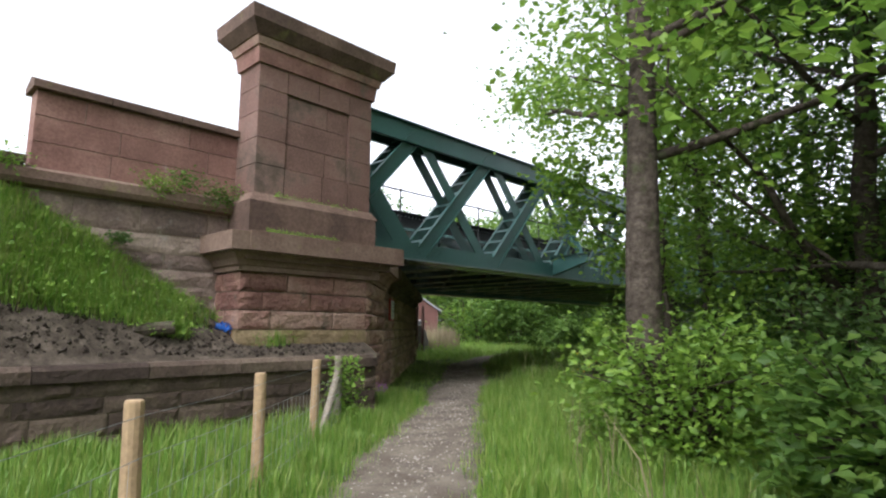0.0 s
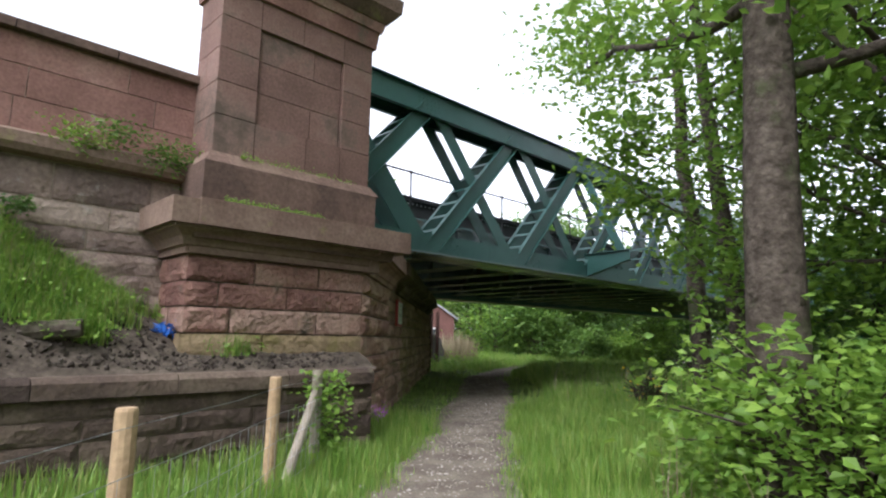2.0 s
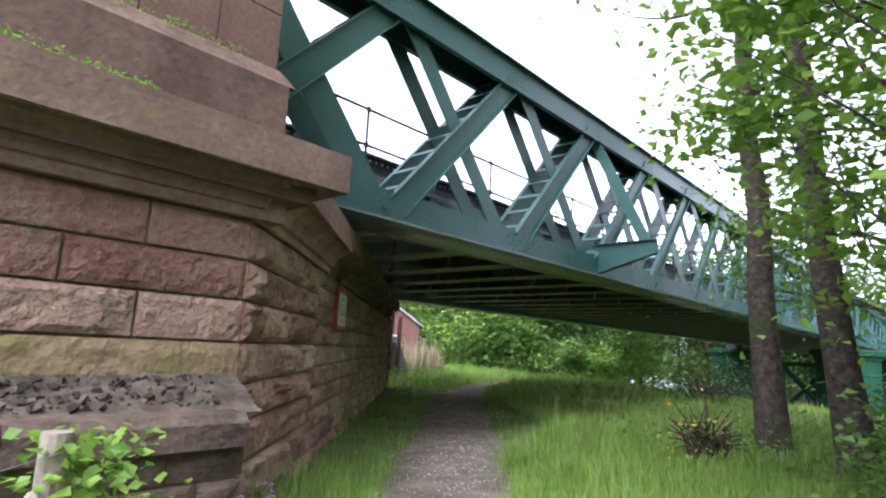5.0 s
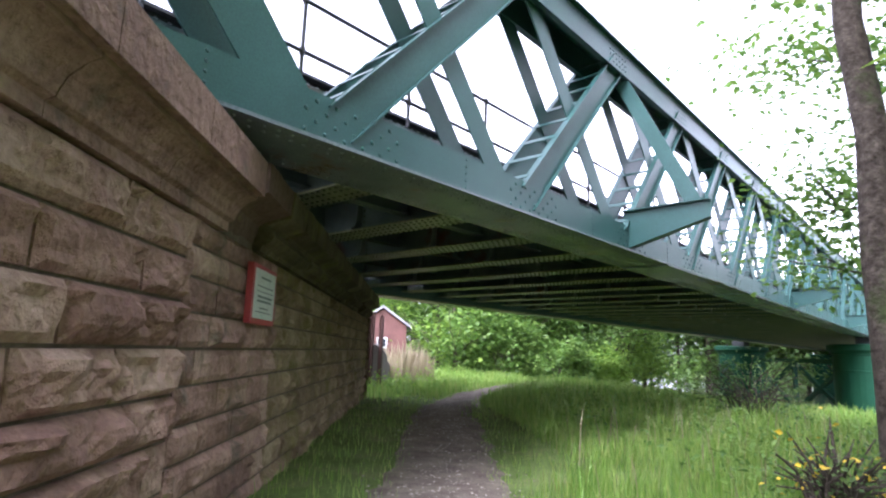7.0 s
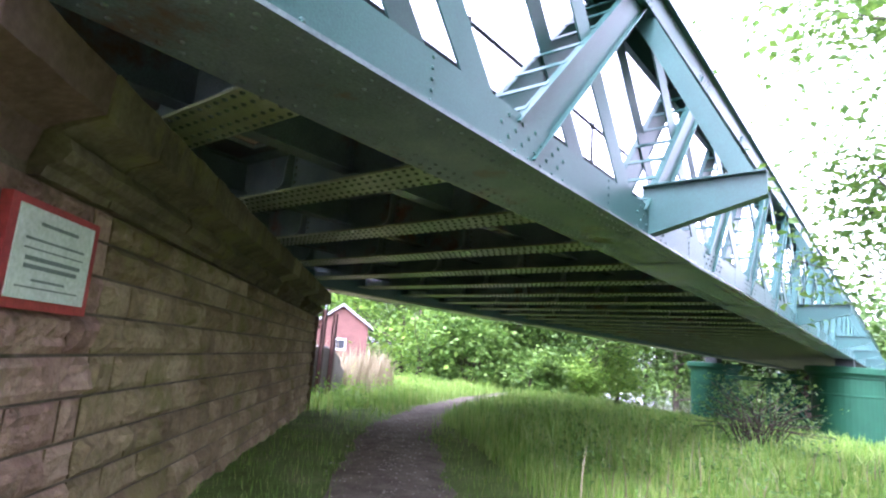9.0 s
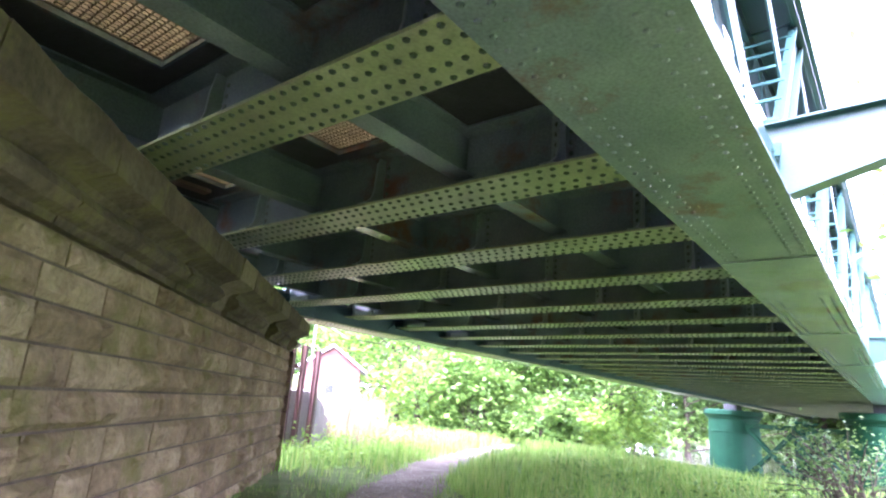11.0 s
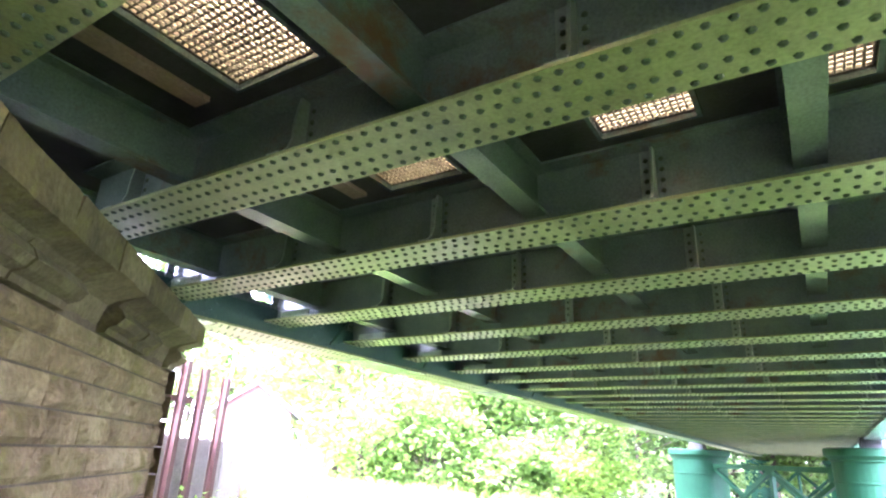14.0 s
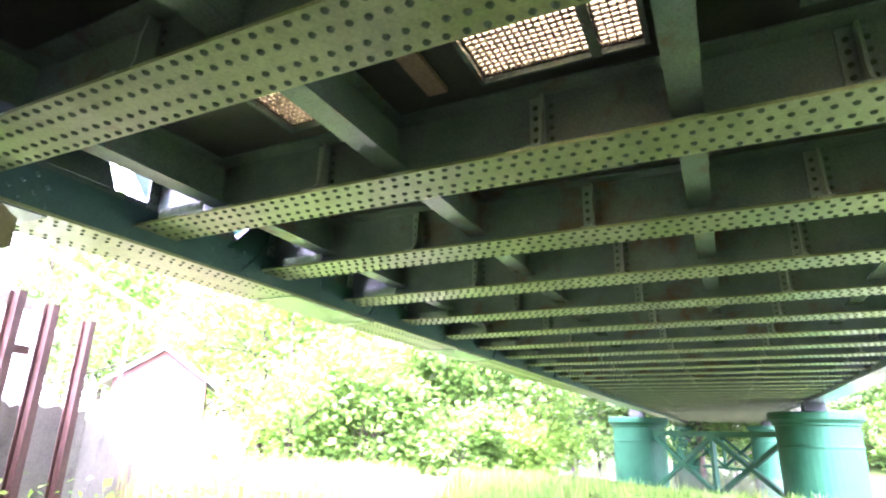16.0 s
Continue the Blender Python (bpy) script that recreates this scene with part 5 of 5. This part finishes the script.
SIGN_S = (11.3 - CORNER.x) / SKEW.x
sg = thing("warning_sign", "pale notice board in a red frame fixed to the stone wall", "sign", at=tuple(on_wall(SIGN_S, 0.03, 1.7)))


def wall_plate(s0, s1, z0, z1, o0, o1):
    b = Build()
    return b.solid([on_wall(s0, o0, z0), on_wall(s1, o0, z0), on_wall(s1, o1, z0), on_wall(s0, o1, z0)], [on_wall(s0, o0, z1), on_wall(s1, o0, z1), on_wall(s1, o1, z1), on_wall(s0, o1, z1)])


part("frame", wall_plate(SIGN_S - 0.04, SIGN_S + 0.78, 1.66, 2.2, 0.02, 0.075), SIGN_RED, sg, "red painted frame")
part("board", wall_plate(SIGN_S + 0.02, SIGN_S + 0.72, 1.71, 2.16, 0.076, 0.082), SIGN_FACE, sg)
for z, a, c2, hh in ((2.08, 0.2, 0.55, 0.018), (2.0, 0.1, 0.64, 0.012), (1.955, 0.1, 0.64, 0.008), (1.9, 0.12, 0.62, 0.022), (1.86, 0.12, 0.6, 0.022), (1.8, 0.2, 0.5, 0.012), (1.765, 0.08, 0.64, 0.008)):
    part("text_line", wall_plate(SIGN_S + a, SIGN_S + c2, z, z + hh, 0.0825, 0.084), SIGN_INK, sg)

# ---- things on the bridge ----
rail = thing("handrail", "thin dark iron handrail along the bridge walkway", "handrail", at=(9, 14.75, 3.9))
for z in (5.08, 4.5):
    part("rail", Build().tube((9, 14.75, z), (110, 14.75, z), 0.024, n=8), DARK_IRON, rail)
for k in range(34):
    x = 10.2 + 1.58 * k * 2 if k > 10 else 10.2 + 1.58 * k
    part("post", Build().tube((x, 14.75, 3.9), (x, 14.75, 5.1), 0.022, n=8).tube((x, 14.75, 4.46), (x, 14.75, 4.54), 0.035, n=8).tube((x, 14.75, 5.05), (x, 14.75, 5.12), 0.035, n=8), DARK_IRON, rail)
beam = thing("edge_girder", "dark riveted edge girder beside the track", "girder", at=(9, 15.6, 4.5))
b = Build().box(9, 15.5, 4.68, 110, 15.7, 4.72).box(9, 15.59, 4.3, 110, 15.61, 4.68)
part("plate", b, DARK_IRON, beam)
b = Build()
rivet_line(b, (9.5, 15.588, 4.62), (50, 15.588, 4.62), 0.14, (0, -1, 0), 0.03)
part("rivets", b, GALV, beam, kind="stuff")
beam = thing("edge_girder", "dark riveted edge girder beside the track", "girder", at=(9, 21.9, 4.3))
part("plate", Build().box(9, 21.8, 4.5, 110, 22.0, 4.54).box(9, 21.89, 3.9, 110, 21.91, 4.5), DARK_IRON, beam)

# ---- beyond the bridge ----
yard = thing("yard_wall", "stained concrete yard wall with rusty steel posts", "wall", at=(22, 25.6, 0))
# the slab wall runs from behind the abutment, its far end broken down
YA, YB = Vector((20.5, 24.36, 0)), Vector((22.75, 25.04, 0))
yd = (YB - YA).normalized()
yn = Vector((yd.y, -yd.x, 0))


def slab(p, q, za, zb, thick=0.18):
    """A concrete slab with a chipped top edge."""
    b = Build()
    n = 9
    for i in range(n + 1):
        c = p + (q - p) * (i / n)
        z = za + (zb - za) * i / n + 0.05 * noise.noise((i * 0.9, za * 7, 2))
        for o, h in ((0, -0.3), (0, z - 0.03), (-0.025, z), (-thick, z), (-thick, -0.3)):
            v = c + yn * o
            b.v.append((v.x, v.y, h))
    for i in range(n):
        for j in range(4):
            k = i * 5 + j
            b.f.append((k, k + 5, k + 6, k + 1))
    b.f += [tuple(range(5)), tuple(reversed(range(n * 5, n * 5 + 5)))]
    return b


for k in range(3):
    u, v = YA + (YB - YA) * (k / 3), YA + (YB - YA) * ((k + 1) / 3) - yd * 0.015
    part("slab", slab(u, v, 1.66 - 0.02 * k, 1.64 - 0.03 * k), CONCRETE, yard)
part("slab", slab(YB, YB + Vector((0.95, 0.75, 0)), 1.5, 1.2), CONCRETE, yard, "broken end slab")
part("slab", slab(YB + Vector((0.97, 0.77, 0)), YB + Vector((2.4, 2.0, 0)), 1.05, 0.75), CONCRETE, yard, "broken end slab")
for x, y, top in ((21.3, 24.5, 2.74), (21.74, 24.62, 2.68), (22.3, 24.78, 2.6)):
    q = Vector((x, y, 0)) + yn * 0.06
    lo, hi = Vector((0, 0, -0.2)), Vector((0.02, 0.0, top))
    part("post", Build().beam(q + lo, q + hi, 0.014, 0.1, side=yd).beam(q + yn * 0.056 + lo, q + yn * 0.056 + hi, 0.1, 0.012, side=yd).beam(q - yn * 0.056 + lo, q - yn * 0.056 + hi, 0.1, 0.012, side=yd), RUST, yard, "rusty steel post")
for z, mat, h, words in ((2.66, OLD_WOOD, 0.13, "weathered wooden top rail"), (2.17, RUST, 0.09, "rusty steel cross rail")):
    part("rail", Build().beam(Vector((20.3, 24.2, z)) - yn * 0.02, Vector((21.66, 24.6, z - 0.02)) - yn * 0.02, 0.05, h, side=yn), mat, yard, words)


def house(x, y, w, d, eaves, ridge, turn, wall, roof, label, windows=()):
    """A gabled house: w along its ridge, d across, gable at x = 0."""
    z0 = ground_z(x, y) - 0.5
    h = thing("house", label, "house", at=(x, y, z0))
    m = pose(x, y, 0, 0, 0, turn)

    def at(p):
        return m @ Vector(p)
    prof = [(-d / 2, z0), (d / 2, z0), (d / 2, eaves), (0, ridge), (-d / 2, eaves)]
    part("wall", Build().solid([at((0, a, z)) for a, z in prof], [at((w, a, z)) for a, z in prof]), wall, h)
    for s in (-1, 1):
        e = d / 2 + 0.3
        ze = eaves - 0.3 * (ridge - eaves) / (d / 2)
        a = [(-0.2, s * e, ze), (w + 0.2, s * e, ze), (w + 0.2, 0, ridge), (-0.2, 0, ridge)]
        part("roof", Build().solid([at((p[0], p[1], p[2] + 0.02)) for p in a], [at((p[0], p[1], p[2] + 0.14)) for p in a]), roof, h)
    for (face, u, z, ww, hh) in windows:
        win = part("window", Build().solid(*[[at((-0.02 - o if face == 0 else p, p if face == 0 else -d / 2 - 0.02 - o, q)) for p, q in ((u, z), (u + ww, z), (u + ww, z + hh), (u, z + hh))] for o in (0, 0.03)]), WHITE, h)
        part("pane", Build().solid(*[[at((-0.06 - o if face == 0 else p, p if face == 0 else -d / 2 - 0.06 - o, q)) for p, q in ((u + 0.08, z + 0.08), (u + ww - 0.08, z + 0.08), (u + ww - 0.08, z + hh - 0.08), (u + 0.08, z + hh - 0.08))] for o in (0, 0.01)]), GLASS_DARK, win)
    return h


house(31.0, 34.0, 3.2, 2.7, 2.8, 3.75, 46, HOUSE_BRICK, SLATE, "small red brick outhouse with a pale pitched roof", ((0, -0.3, 1.5, 0.6, 0.6),))
house(23.6, 33.5, 9, 6.0, 3.6, 6.2, 75, WHITE, SLATE, "white rendered house with dark windows", ((0, -2.3, 1.2, 1.0, 1.2), (0, 0.4, 1.2, 1.0, 1.2), (1, 1.0, 1.2, 1.0, 1.2), (1, 3.4, 1.2, 1.0, 1.2)))
pr = thing("pipe_rail", "pair of thin grey pipes on brackets above the yard", "pipe", at=(26.5, 31.5, 1.5))
part("pipe", Build().tube((24.0, 31.0, 5.3), (30.2, 32.6, 4.2), 0.03, n=6), GALV, pr)
part("pipe", Build().tube((24.0, 31.2, 5.55), (28.9, 32.4, 4.55), 0.03, n=6), GALV, pr)
for (x, y, z) in ((26.4, 31.7, 4.9), (28.3, 32.2, 4.55)):
    part("bracket", Build().tube((x, y, z), (x, y, z - 0.5), 0.03, n=6).tube((x, y, z - 0.5), (x + 0.1, y + 0.2, 0.5), 0.035, n=6), GALV, pr)
rag = Build()
rnd = random.Random(91)
for _ in range(60):
    c = Vector((5.92 + rnd.gauss(0, 0.06), 12.2 + rnd.gauss(0, 0.06), bank_z(5.92, 12.2) + abs(rnd.gauss(0, 0.05))))
    a, b2 = Vector((rnd.gauss(0, 1), rnd.gauss(0, 1), rnd.gauss(0, 1))).normalized(), Vector((rnd.gauss(0, 1), rnd.gauss(0, 1), rnd.gauss(0, 1))).normalized()
    rag.solid([c, c + a * 0.09, c + b2 * 0.07], [c + Vector((0.004, 0, 0.004)), c + a * 0.09 + Vector((0.004, 0, 0.004)), c + b2 * 0.07 + Vector((0.004, 0, 0.004))])
whole("plastic_scrap", rag, BLUE, "crumpled bright blue plastic scrap by the pier's foot", "litter")
lg = thing("log", "sawn dead log lying on the bank", "log", at=(4.7, 11.8, bank_z(4.7, 11.8)))
part("timber", Build().tube((4.55, 11.85, bank_z(4.7, 11.8) + 0.02), (5.0, 11.68, bank_z(4.7, 11.8) + 0.06), 0.1, 0.09, 10), BARK, lg)

# ---- the masonry's blocks ----
for parent, o, along, back, w, z0, z1, rough, mat, deep, seed, name in STONES:
    gap = 0.003 if name == "ashlar" else 0.013
    b = rock_block(w - gap, z1 - z0 - gap, deep, rough, seed)
    me = b.mesh(name, mat, smooth=False)
    ob = new(name, me)
    ob.parent = parent
    m = Matrix.Identity(4)
    for r in range(3):
        m[r][0], m[r][1], m[r][2], m[r][3] = along[r], back[r], (0, 0, 1)[r], (o + along * gap / 2)[r]
    m[2][3] = z0 + gap / 2
    ob.matrix_parent_inverse = Matrix.Translation(-parent.location)
    ob.matrix_basis = m
